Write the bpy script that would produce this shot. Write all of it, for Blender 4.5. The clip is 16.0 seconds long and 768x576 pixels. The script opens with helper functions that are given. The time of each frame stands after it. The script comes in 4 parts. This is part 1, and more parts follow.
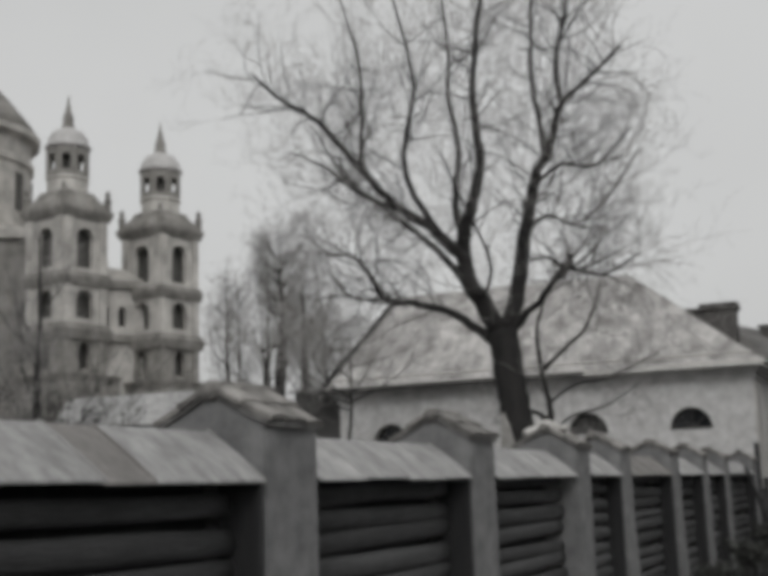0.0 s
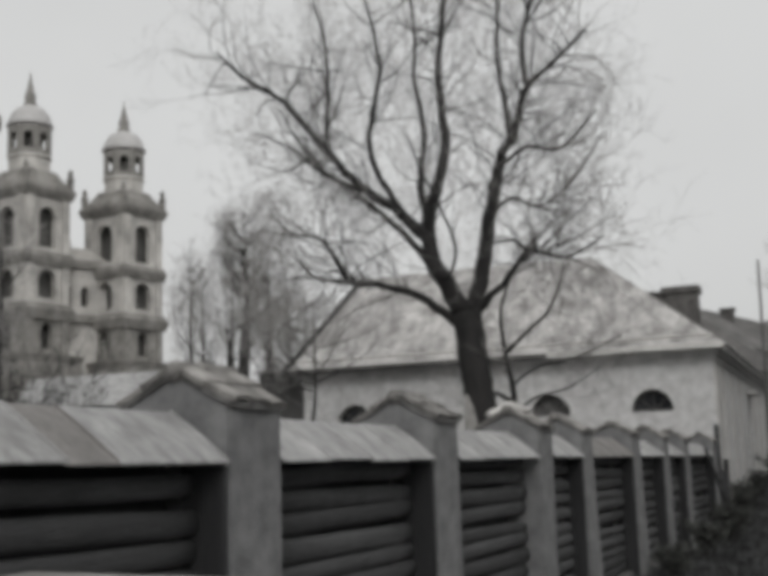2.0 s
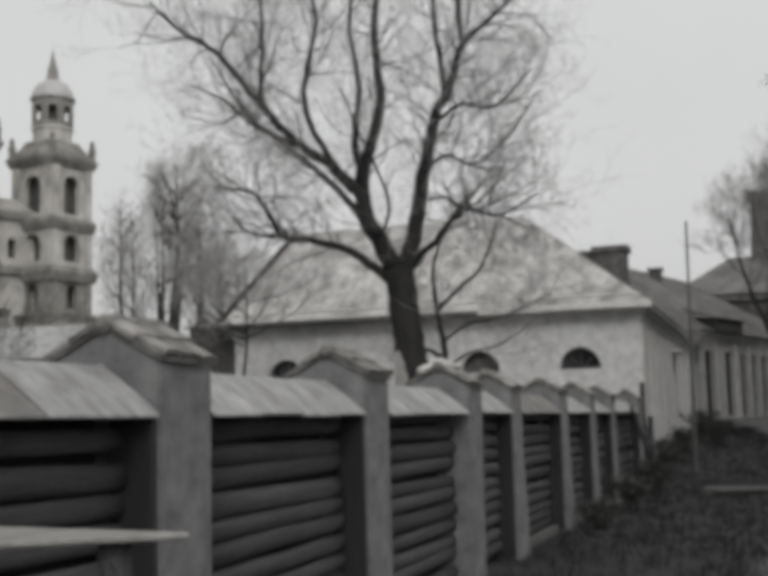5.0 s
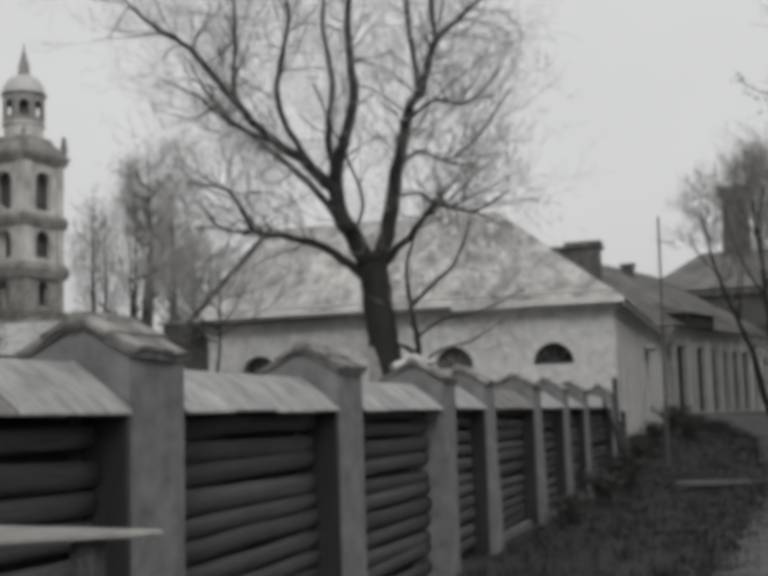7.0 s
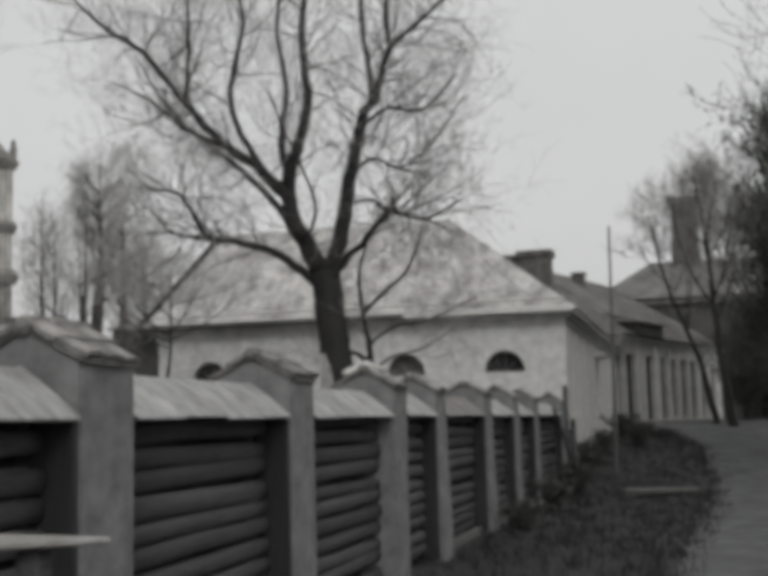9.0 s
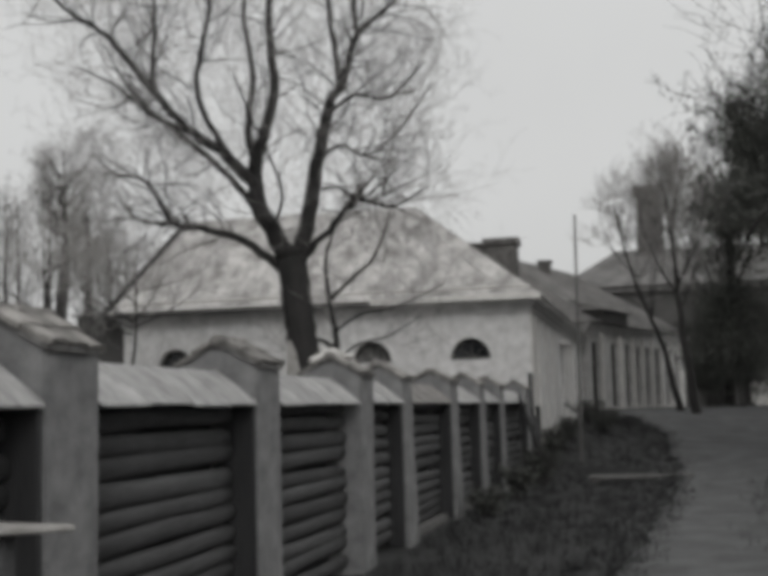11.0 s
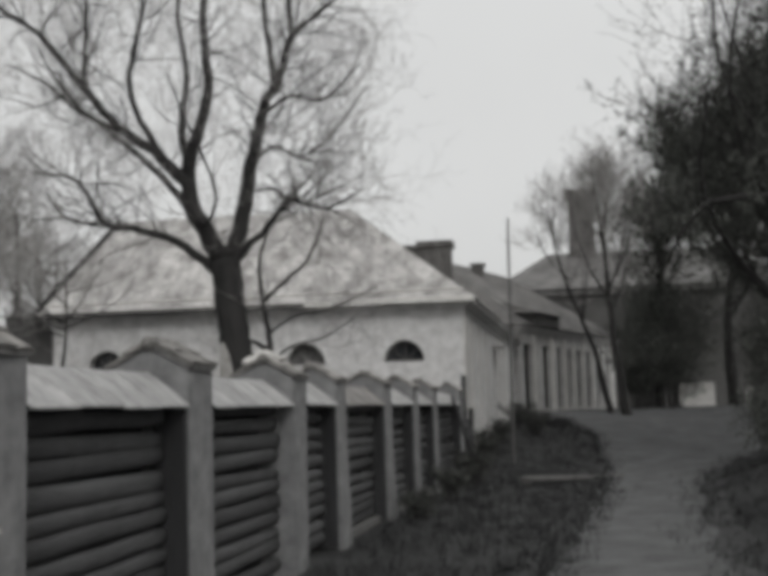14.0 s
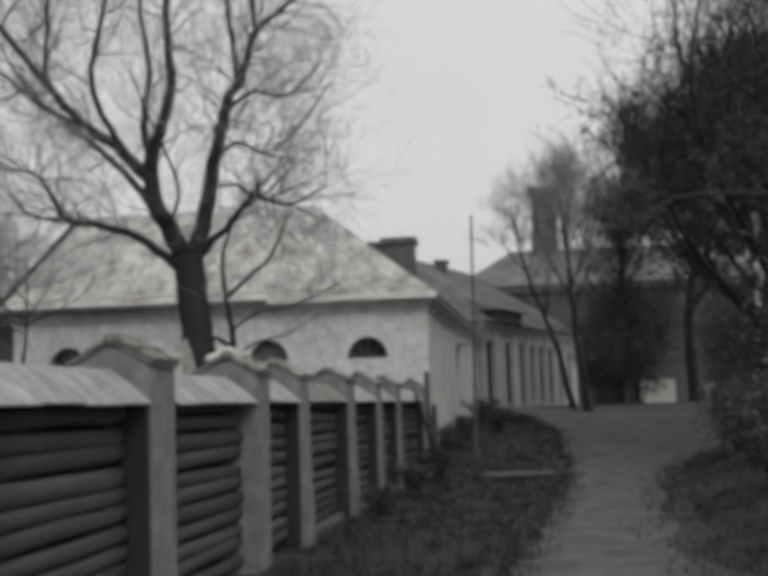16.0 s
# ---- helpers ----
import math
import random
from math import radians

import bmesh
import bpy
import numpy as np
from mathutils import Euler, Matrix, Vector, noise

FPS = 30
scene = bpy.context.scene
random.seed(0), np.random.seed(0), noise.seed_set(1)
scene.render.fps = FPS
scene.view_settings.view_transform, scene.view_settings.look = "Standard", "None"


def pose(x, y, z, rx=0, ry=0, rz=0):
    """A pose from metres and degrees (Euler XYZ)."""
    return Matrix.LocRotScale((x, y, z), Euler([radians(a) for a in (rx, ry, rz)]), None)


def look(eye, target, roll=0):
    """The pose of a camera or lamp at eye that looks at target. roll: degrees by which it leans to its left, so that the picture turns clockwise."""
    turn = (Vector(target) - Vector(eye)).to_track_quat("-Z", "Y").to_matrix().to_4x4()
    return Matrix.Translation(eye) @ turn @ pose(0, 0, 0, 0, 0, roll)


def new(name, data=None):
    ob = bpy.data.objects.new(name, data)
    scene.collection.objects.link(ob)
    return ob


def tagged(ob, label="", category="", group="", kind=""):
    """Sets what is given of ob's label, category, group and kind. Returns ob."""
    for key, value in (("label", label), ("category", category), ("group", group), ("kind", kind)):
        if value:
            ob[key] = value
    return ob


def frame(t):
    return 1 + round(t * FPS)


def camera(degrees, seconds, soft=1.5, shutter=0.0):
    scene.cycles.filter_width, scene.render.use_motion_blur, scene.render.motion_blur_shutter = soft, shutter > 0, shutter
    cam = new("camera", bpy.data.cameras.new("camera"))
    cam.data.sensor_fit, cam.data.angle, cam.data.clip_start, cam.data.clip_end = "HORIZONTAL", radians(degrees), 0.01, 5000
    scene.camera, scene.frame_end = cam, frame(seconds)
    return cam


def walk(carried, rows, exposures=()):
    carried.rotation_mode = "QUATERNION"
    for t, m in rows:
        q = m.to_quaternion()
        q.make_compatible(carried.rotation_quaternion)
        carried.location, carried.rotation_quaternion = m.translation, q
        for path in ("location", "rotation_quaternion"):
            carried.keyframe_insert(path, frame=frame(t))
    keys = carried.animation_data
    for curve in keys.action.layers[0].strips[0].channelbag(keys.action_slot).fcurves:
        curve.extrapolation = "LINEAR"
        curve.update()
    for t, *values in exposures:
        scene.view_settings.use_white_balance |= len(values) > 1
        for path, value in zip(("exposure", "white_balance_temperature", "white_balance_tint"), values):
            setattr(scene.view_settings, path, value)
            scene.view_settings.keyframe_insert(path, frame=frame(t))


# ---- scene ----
cam = camera(36.18, 16.0, soft=6.3)
EYE = (0.0, 0.0, 1.6)
# seconds, tilt from straight down, roll, turn to the left of the fence's line
TURNS = [
    (0.0, 99.662, 1.879, 23.392),
    (0.5, 99.492, 1.965, 22.966),
    (1.0, 99.021, 1.855, 22.361),
    (1.5, 98.942, 2.011, 22.089),
    (2.0, 98.704, 1.813, 21.635),
    (2.5, 98.306, 1.636, 21.053),
    (3.0, 98.111, 1.592, 20.513),
    (3.5, 97.892, 1.552, 19.994),
    (4.0, 97.292, 1.585, 19.214),
    (6.5, 96.189, 1.562, 17.549),
    (7.0, 96.226, 1.716, 17.013),
    (7.5, 96.349, 1.469, 16.240),
    (8.0, 96.375, 1.314, 15.696),
    (8.5, 96.585, 1.391, 15.110),
    (9.0, 96.494, 1.512, 14.650),
    (11.5, 95.702, 1.499, 12.574),
    (12.0, 95.629, 1.522, 12.065),
    (12.5, 95.840, 1.526, 11.355),
    (13.0, 95.685, 1.468, 10.764),
    (13.5, 95.709, 1.496, 10.395),
    (14.0, 95.850, 1.582, 9.786),
    (14.5, 95.671, 1.562, 9.374),
    (15.0, 95.721, 1.600, 8.686),
    (15.5, 95.632, 1.677, 8.290),
    (16.0, 95.637, 1.661, 8.008),
]
walk(cam, [(t, pose(*EYE, rx, ry, rz)) for t, rx, ry, rz in TURNS],
     exposures=[(0.0, -0.22), (1.5, -0.2), (2.0, -0.08), (3.0, -0.02), (4.0, -0.06), (7.0, -0.06), (9.0, -0.12), (11.5, -0.1), (13.0, -0.02), (15.0, 0.03), (16.0, -0.04)])

# ---- world and light: a bright hazy overcast sky ----
world = bpy.data.worlds.new("overcast_sky")
scene.world = world
world.use_nodes = True
wn, wl = world.node_tree.nodes, world.node_tree.links
wn.clear()
sky = wn.new("ShaderNodeTexSky")
sky.sky_type = "NISHITA"
sky.sun_disc = False
sky.sun_elevation = radians(42)
sky.sun_rotation = radians(145)
sky.air_density, sky.dust_density, sky.ozone_density = 1.0, 6.0, 0.5
grey = wn.new("ShaderNodeHueSaturation")
grey.inputs["Saturation"].default_value = 0.06
cloud = wn.new("ShaderNodeTexNoise")
cloud.inputs["Scale"].default_value = 1.6
cloud.inputs["Detail"].default_value = 5.0
ramp = wn.new("ShaderNodeMapRange")
ramp.inputs["To Min"].default_value, ramp.inputs["To Max"].default_value = 0.8, 1.2
mul = wn.new("ShaderNodeMix")
mul.data_type, mul.blend_type = "RGBA", "MULTIPLY"
mul.inputs[0].default_value = 1.0
flat = wn.new("ShaderNodeMix")
flat.data_type = "RGBA"
flat.inputs[0].default_value = 0.65
flat.inputs[7].default_value = (6.2, 6.25, 6.2, 1)
back = wn.new("ShaderNodeBackground")
back.inputs["Strength"].default_value = 0.128
out = wn.new("ShaderNodeOutputWorld")
wl.new(sky.outputs[0], grey.inputs["Color"])
wl.new(grey.outputs[0], flat.inputs[6])
wl.new(cloud.outputs["Fac"], ramp.inputs[0])
wl.new(flat.outputs[2], mul.inputs[6])
wl.new(ramp.outputs[0], mul.inputs[7])
wl.new(mul.outputs[2], back.inputs["Color"])
wl.new(back.outputs[0], out.inputs[0])
sun = new("sun", bpy.data.lights.new("sun", "SUN"))
sun.data.energy, sun.data.angle, sun.data.color = 0.6, radians(25), (1.0, 0.995, 0.985)
sun.matrix_world = look((20, -22, 32), (0, 12, 0))


# ---- materials ----
def material(name, col, col2=None, rough=0.85, scale=3.0, bump=0.3, fine=40.0, metal=0.0, stretch=(1, 1, 1), vary=0.0, spread=(0.35, 0.7)):
    """Two tones mixed by large stains, broken by fine grain, with relief; vary: difference from piece to piece."""
    m = bpy.data.materials.new(name)
    m.use_nodes = True
    n, k = m.node_tree.nodes, m.node_tree.links
    b = n["Principled BSDF"]
    b.inputs["Roughness"].default_value, b.inputs["Metallic"].default_value = rough, metal
    geo = n.new("ShaderNodeTexCoord")
    mp = n.new("ShaderNodeMapping")
    mp.inputs["Scale"].default_value = stretch
    k.new(geo.outputs["Object"], mp.inputs[0])
    big, small = n.new("ShaderNodeTexNoise"), n.new("ShaderNodeTexNoise")
    big.inputs["Scale"].default_value, big.inputs["Detail"].default_value, big.inputs["Roughness"].default_value = scale, 6, 0.62
    small.inputs["Scale"].default_value, small.inputs["Detail"].default_value = fine, 4
    k.new(mp.outputs[0], big.inputs["Vector"]), k.new(mp.outputs[0], small.inputs["Vector"])
    col2 = col2 or tuple(c * 0.6 for c in col)
    rmp = n.new("ShaderNodeMapRange")
    rmp.inputs["From Min"].default_value, rmp.inputs["From Max"].default_value = spread
    k.new(big.outputs["Fac"], rmp.inputs[0])
    mix = n.new("ShaderNodeMix")
    mix.data_type = "RGBA"
    mix.inputs[6].default_value, mix.inputs[7].default_value = (*col2, 1), (*col, 1)
    k.new(rmp.outputs[0], mix.inputs[0])
    grain = n.new("ShaderNodeMapRange")
    grain.inputs["To Min"].default_value, grain.inputs["To Max"].default_value = 0.78, 1.2
    k.new(small.outputs["Fac"], grain.inputs[0])
    last = n.new("ShaderNodeMix")
    last.data_type, last.blend_type = "RGBA", "MULTIPLY"
    last.inputs[0].default_value = 1
    k.new(mix.outputs[2], last.inputs[6]), k.new(grain.outputs[0], last.inputs[7])
    res = last.outputs[2]
    if vary:
        info, vr, v2 = n.new("ShaderNodeObjectInfo"), n.new("ShaderNodeMapRange"), n.new("ShaderNodeMix")
        vr.inputs["To Min"].default_value, vr.inputs["To Max"].default_value = 1 - vary, 1 + vary
        v2.data_type, v2.blend_type = "RGBA", "MULTIPLY"
        v2.inputs[0].default_value = 1
        k.new(info.outputs["Random"], vr.inputs[0]), k.new(res, v2.inputs[6]), k.new(vr.outputs[0], v2.inputs[7])
        res = v2.outputs[2]
    k.new(res, b.inputs["Base Color"])
    bp = n.new("ShaderNodeBump")
    bp.inputs["Strength"].default_value, bp.inputs["Distance"].default_value = bump, 0.02
    add = n.new("ShaderNodeMath")
    k.new(big.outputs["Fac"], add.inputs[0]), k.new(small.outputs["Fac"], add.inputs[1])
    k.new(add.outputs[0], bp.inputs["Height"]), k.new(bp.outputs[0], b.inputs["Normal"])
    return m


PLASTER = material("weathered_grey_plaster", (0.225, 0.225, 0.224), (0.115, 0.115, 0.115), 0.9, 4.5, 0.45, 55, vary=0.06)
COPING = material("old_roof_tile", (0.33, 0.317, 0.3), (0.1, 0.095, 0.09), 0.9, 7, 0.7, 60, vary=0.35)
TIN = material("weathered_sheet_metal", (0.47, 0.467, 0.462), (0.23, 0.227, 0.223), 0.6, 6, 0.3, 40, 0.2, (0.75, 1.15, 0.8), 0.13)
LOG = material("dark_weathered_log", (0.082, 0.082, 0.083), (0.017, 0.017, 0.0175), 0.9, 5, 0.8, 60, 0, (1, 0.15, 1), 0.3)
# near-black that stands in for shade within the log bays
BAYSHADE = material("bay_shade_black", (0.03, 0.03, 0.031), (0.012, 0.012, 0.0125), 0.9, 5, 0.6, 50, 0, (1, 1, 0.15))
MORTAR = material("crumbled_mortar", (0.2, 0.196, 0.19), (0.075, 0.073, 0.07), 0.95, 9, 0.8, 50)
BOARD = material("grey_weathered_board", (0.36, 0.35, 0.335), (0.2, 0.192, 0.18), 0.85, 6, 0.5, 60, 0, (1, 0.1, 1))
POLEWOOD = material("grey_pole_wood", (0.13, 0.128, 0.124), (0.07, 0.068, 0.066), 0.9, 5, 0.4, 40, 0, (1, 1, 0.15))
WALLWHITE = material("limewashed_wall", (0.69, 0.682, 0.67), (0.44, 0.434, 0.425), 0.9, 3.2, 0.4, 22)
TRIMWHITE = material("worn_white_trim", (0.58, 0.565, 0.54), (0.42, 0.41, 0.39), 0.85, 2, 0.3, 30)
CORNICE = material("stained_cornice", (0.62, 0.612, 0.6), (0.4, 0.394, 0.385), 0.9, 2.4, 0.3, 30)
# the mottling holds rust patches and painted twig shadows together
ROOFTIN = material("pale_roof_sheet_rust_and_twig_shade", (0.57, 0.556, 0.54), (0.2, 0.192, 0.184), 0.7, 1.5, 0.25, 9, 0.1, (1.4, 0.8, 0.8), 0.12, (0.33, 0.64))
ROOFDARK = material("dull_dark_roof_sheet", (0.24, 0.232, 0.224), (0.1, 0.097, 0.093), 0.75, 1.1, 0.25, 14, 0.1, (1, 1, 1), 0.07)
HOUSEROOF = material("dark_old_house_roof", (0.21, 0.205, 0.2), (0.1, 0.097, 0.094), 0.8, 0.7, 0.3, 6, 0, (1, 1, 1), 0.1)
BRICKY = material("sooty_chimney_brick", (0.13, 0.123, 0.118), (0.06, 0.057, 0.054), 0.9, 4, 0.6, 30)
GLASS = material("dark_window_glass", (0.02, 0.022, 0.026), (0.012, 0.013, 0.015), 0.12, 2, 0.03, 10)
FRAMEM = material("faded_window_wood", (0.09, 0.087, 0.084), (0.05, 0.048, 0.046), 0.7, 6, 0.3, 40)
BARK = material("dark_furrowed_bark", (0.031, 0.029, 0.028), (0.014, 0.0135, 0.013), 0.95, 5, 1.0, 30, 0, (1, 1, 0.25))
TWIG = material("bare_brown_twigs", (0.35, 0.337, 0.328), (0.23, 0.22, 0.212), 0.95, 3, 0.1, 10)
EVERGREEN = material("dark_spring_foliage", (0.118, 0.123, 0.11), (0.066, 0.07, 0.062), 0.9, 3, 0.1, 10)
RUSTY = material("rusted_sheet_metal", (0.27, 0.258, 0.248), (0.16, 0.152, 0.145), 0.75, 4, 0.3, 30, 0.1, (1, 1, 1), 0.1)
HOUSEWALL = material("grey_house_render", (0.095, 0.093, 0.09), (0.055, 0.053, 0.051), 0.9, 0.4, 0.3, 4)
CHURCHWALL = material("old_church_plaster", (0.64, 0.62, 0.585), (0.33, 0.317, 0.295), 0.9, 0.5, 0.3, 3)
CHURCHDARK = material("darkened_church_stone", (0.34, 0.327, 0.305), (0.15, 0.143, 0.133), 0.9, 0.6, 0.3, 3)
CHURCHROOF = material("pale_church_roof_metal", (0.52, 0.51, 0.5), (0.4, 0.39, 0.385), 0.6, 0.4, 0.2, 3, 0.1)
# shade inside the church openings as flat colour, lifted for distance haze
CHURCHSHADE = material("hazed_opening_shade", (0.11, 0.107, 0.1), (0.07, 0.068, 0.064), 0.9, 0.5, 0.1, 5)
GRASS = material("dull_early_spring_turf", (0.044, 0.0445, 0.044), (0.0105, 0.011, 0.011), 0.95, 0.9, 0.9, 16, spread=(0.42, 0.72))
EARTH = material("bare_trodden_earth", (0.07, 0.0705, 0.0705), (0.022, 0.0222, 0.0222), 0.95, 1.6, 0.8, 20)
GRIT = material("trodden_gravel_road", (0.135, 0.136, 0.137), (0.06, 0.061, 0.061), 0.95, 1.4, 0.7, 26)
SLABM = material("pale_concrete_slab", (0.14, 0.137, 0.132), (0.08, 0.078, 0.075), 0.9, 4, 0.4, 30)
PALE = material("white_painted_wall", (0.7, 0.69, 0.66), (0.55, 0.54, 0.52), 0.9, 2, 0.2, 20)


# ---- mesh helpers ----
def mesh_of(name, bm, mat):
    bmesh.ops.recalc_face_normals(bm, faces=bm.faces)
    me = bpy.data.meshes.new(name)
    bm.to_mesh(me)
    bm.free()
    me.materials.append(mat)
    return me


def part(name, bm, mat, parent=None, label="", smooth=False):
    me = mesh_of(name, bm, mat)
    if smooth:
        me.polygons.foreach_set("use_smooth", [True] * len(me.polygons))
    ob = new(name, me)
    ob.parent = parent
    return tagged(ob, label)


def raw_part(name, verts, faces, mat, parent=None, label="", smooth=True):
    me = bpy.data.meshes.new(name)
    me.from_pydata(verts, [], faces)
    me.materials.append(mat)
    if smooth:
        me.polygons.foreach_set("use_smooth", [True] * len(me.polygons))
    ob = new(name, me)
    ob.parent = parent
    return tagged(ob, label)


def thing(name, x, y, z, label, category, group="", kind="", turn=0.0):
    ob = new(name)
    ob.empty_display_size = 0.2
    ob.matrix_world = pose(x, y, z, 0, 0, turn)
    return tagged(ob, label, category, group, kind)


def prism(bm, lower, upper):
    """A closed solid between two outlines with the same number of points."""
    a = [bm.verts.new(p) for p in lower]
    b = [bm.verts.new(p) for p in upper]
    n = len(a)
    bm.faces.new(a[::-1]), bm.faces.new(b)
    for i in range(n):
        bm.faces.new((a[i], a[(i + 1) % n], b[(i + 1) % n], b[i]))


def block(bm, x0, x1, y0, y1, z0, z1):
    prism(bm, [(x0, y0, z0), (x1, y0, z0), (x1, y1, z0), (x0, y1, z0)], [(x0, y0, z1), (x1, y0, z1), (x1, y1, z1), (x0, y1, z1)])


def boxed(x0, x1, y0, y1, z0, z1, bevel=0.0):
    bm = bmesh.new()
    block(bm, x0, x1, y0, y1, z0, z1)
    if bevel:
        bmesh.ops.bevel(bm, geom=bm.edges[:], offset=bevel, segments=1, affect="EDGES")
    return bm


def lathe(profile, n, turn=0.0, cx=0.0, cy=0.0):
    """A solid turned from (radius, height) pairs with n sides."""
    bm = bmesh.new()
    rings = []
    for r, z in profile:
        rings.append([bm.verts.new((cx + r * math.cos(turn + math.tau * i / n), cy + r * math.sin(turn + math.tau * i / n), z)) for i in range(n)])
    for a, b in zip(rings, rings[1:]):
        for i in range(n):
            bm.faces.new((a[i], a[(i + 1) % n], b[(i + 1) % n], b[i]))
    bm.faces.new(rings[0][::-1]), bm.faces.new(rings[-1])
    return bm


def pierced(width, height, thick, holes, z0=0.0):
    """A wall in the xz plane from x=0 to width, its outer face at y=0, with openings (x0, x1, sill, top, arched) through it."""
    cuts = {0.0, width}
    for a, b, s, t, arched in holes:
        cuts |= {a + (b - a) * (0.5 - 0.5 * math.cos(math.pi * i / 12)) for i in range(13)} if arched else {a, b}
    cuts = sorted(cuts)
    bm = bmesh.new()
    for a, b in zip(cuts, cuts[1:]):
        if b - a < 1e-5:
            continue
        mid, spans, low = (a + b) / 2, [], (z0, z0)
        for h0, h1, s, t, arched in sorted((h for h in holes if h[0] < mid < h[1]), key=lambda h: h[2]):
            spans.append((low, (s, s)))
            if arched:
                c, r = (h0 + h1) / 2, (h1 - h0) / 2
                low = tuple(t - r + math.sqrt(max(0, r * r - (x - c) ** 2)) for x in (a, b))
            else:
                low = (t, t)
        spans.append((low, (height, height)))
        for (l0, l1), (u0, u1) in spans:
            if u0 - l0 < 1e-4 and u1 - l1 < 1e-4:
                continue
            prism(bm, [(a, 0, l0), (b, 0, l1), (b, thick, l1), (a, thick, l0)], [(a, 0, u0 + 1e-4), (b, 0, u1 + 1e-4), (b, thick, u1 + 1e-4), (a, thick, u0 + 1e-4)])
    bmesh.ops.remove_doubles(bm, verts=bm.verts, dist=4e-4)
    return bm


def tube(verts, faces, pts, radii, n=5):
    """Adds a tapered tube along points to lists of vertices and faces."""
    base = len(verts)
    for i, p in enumerate(pts):
        d = (pts[min(i + 1, len(pts) - 1)] - pts[max(i - 1, 0)]).normalized()
        u = d.cross(Vector((0.31, 0.85, 0.42))).normalized()
        v = d.cross(u)
        for j in range(n):
            a = math.tau * j / n
            verts.append(p + radii[i] * (math.cos(a) * u + math.sin(a) * v))
    for i in range(len(pts) - 1):
        for j in range(n):
            a, b = base + i * n + j, base + i * n + (j + 1) % n
            faces.append((a, b, b + n, a + n))
    faces.append(tuple(base + (len(pts) - 1) * n + j for j in range(n)))


# ---- ground ----
def ground_height(x, y):
    rise = 1.28 * min(max((y - 26.5) / 23.5, 0), 1) ** 1.25
    ditch = -0.16 * math.exp(-((x + 1.1) / 0.8) ** 2) * (1 if y < 28 else 0)
    bank = 0.55 * math.exp(-((x + 1.9) / 1.3) ** 2 - ((y - 36) / 5.5) ** 2)
    right = 0.5 * min(max((x - 2.3 - max(0, y - 24) * 0.33) / 1.5, 0), 1) if y < 40 else 0
    return rise + ditch + bank + right


def sheet(name, xs, ys, mat, lift, rough):
    verts, faces = [], []
    for y in ys:
        for x in xs:
            xx, yy = (x(y) if callable(x) else x), y
            verts.append((xx, yy, ground_height(xx, yy) + lift + rough * noise.noise(Vector((xx * 1.7, yy * 1.7, 3)))))
    w = len(xs)
    for j in range(len(ys) - 1):
        for i in range(w - 1):
            a = j * w + i
            faces.append((a, a + 1, a + w + 1, a + w))
    return raw_part(name, verts, faces, mat)


xs = [-2500, -600, -200, -100, -50, -25, -14, -9, -6, -4.5] + [-3.6 + 0.25 * i for i in range(48)] + [10, 13, 18, 30, 60, 150, 600, 2500]
ys = [-2500, -600, -150, -50, -20, -8, -3] + [0.3 * i for i in range(200)] + [62, 66, 72, 80, 95, 120, 160, 250, 600, 2500]
tagged(sheet("ground", xs, ys, GRASS, -0.02, 0.03), "dull patchy turf and bare earth beside the road", "ground", kind="structure")
road_left = lambda y: float(np.interp(y, (-8, 11, 17, 23, 28, 38, 45, 52), (-1.5, -0.44, -0.1, 0.25, 0.38, 0.15, -0.95, -2.2)))
road_right = lambda y: float(np.interp(y, (-8, 11, 16, 22.5, 27, 30, 34.5, 45, 52), (0.1, 1.2, 1.46, 1.95, 2.55, 3.45, 5.4, 9.0, 11.5)))
road_cols = [(lambda y, f=i / 14: road_left(y) + f * (road_right(y) - road_left(y)) + 0.30 * noise.noise(Vector((f * 2.2, y * 0.3, 9))) + 0.1 * noise.noise(Vector((f * 5, y * 1.1, 4)))) for i in range(15)]
tagged(sheet("road", road_cols, [-8 + 0.25 * i for i in range(240)], GRIT, 0.012, 0.012), "trodden grey gravel lane with soft worn edges", "road", kind="structure")
shoulder_cols = [(lambda y, f=i / 14: road_left(y) - 0.4 + f * (road_right(y) - road_left(y) + 0.75) + 0.45 * noise.noise(Vector((f * 2.2, y * 0.45, 21))) + 0.2 * noise.noise(Vector((f * 5, y * 1.6, 14)))) for i in range(15)]
tagged(sheet("road_shoulder", shoulder_cols, [-8 + 0.25 * i for i in range(240)], EARTH, 0.002, 0.012), "bare trodden earth along the lane edges", "road edge", kind="structure")


# ---- the fence: plastered piers with tiled caps, log infill, sheet-metal roofs ----
FACE = -2.9
PIERS = [2.1, 5.23, 8.35, 11.5, 13.56, 16.9, 19.75, 22.4, 27.1]
LEANS = [0, 0, 0, 0.2, -1.6, -1.8, -1.2, -1.0, -0.5]
APEX, EAVE, HALF = 2.10, 1.94, 0.31


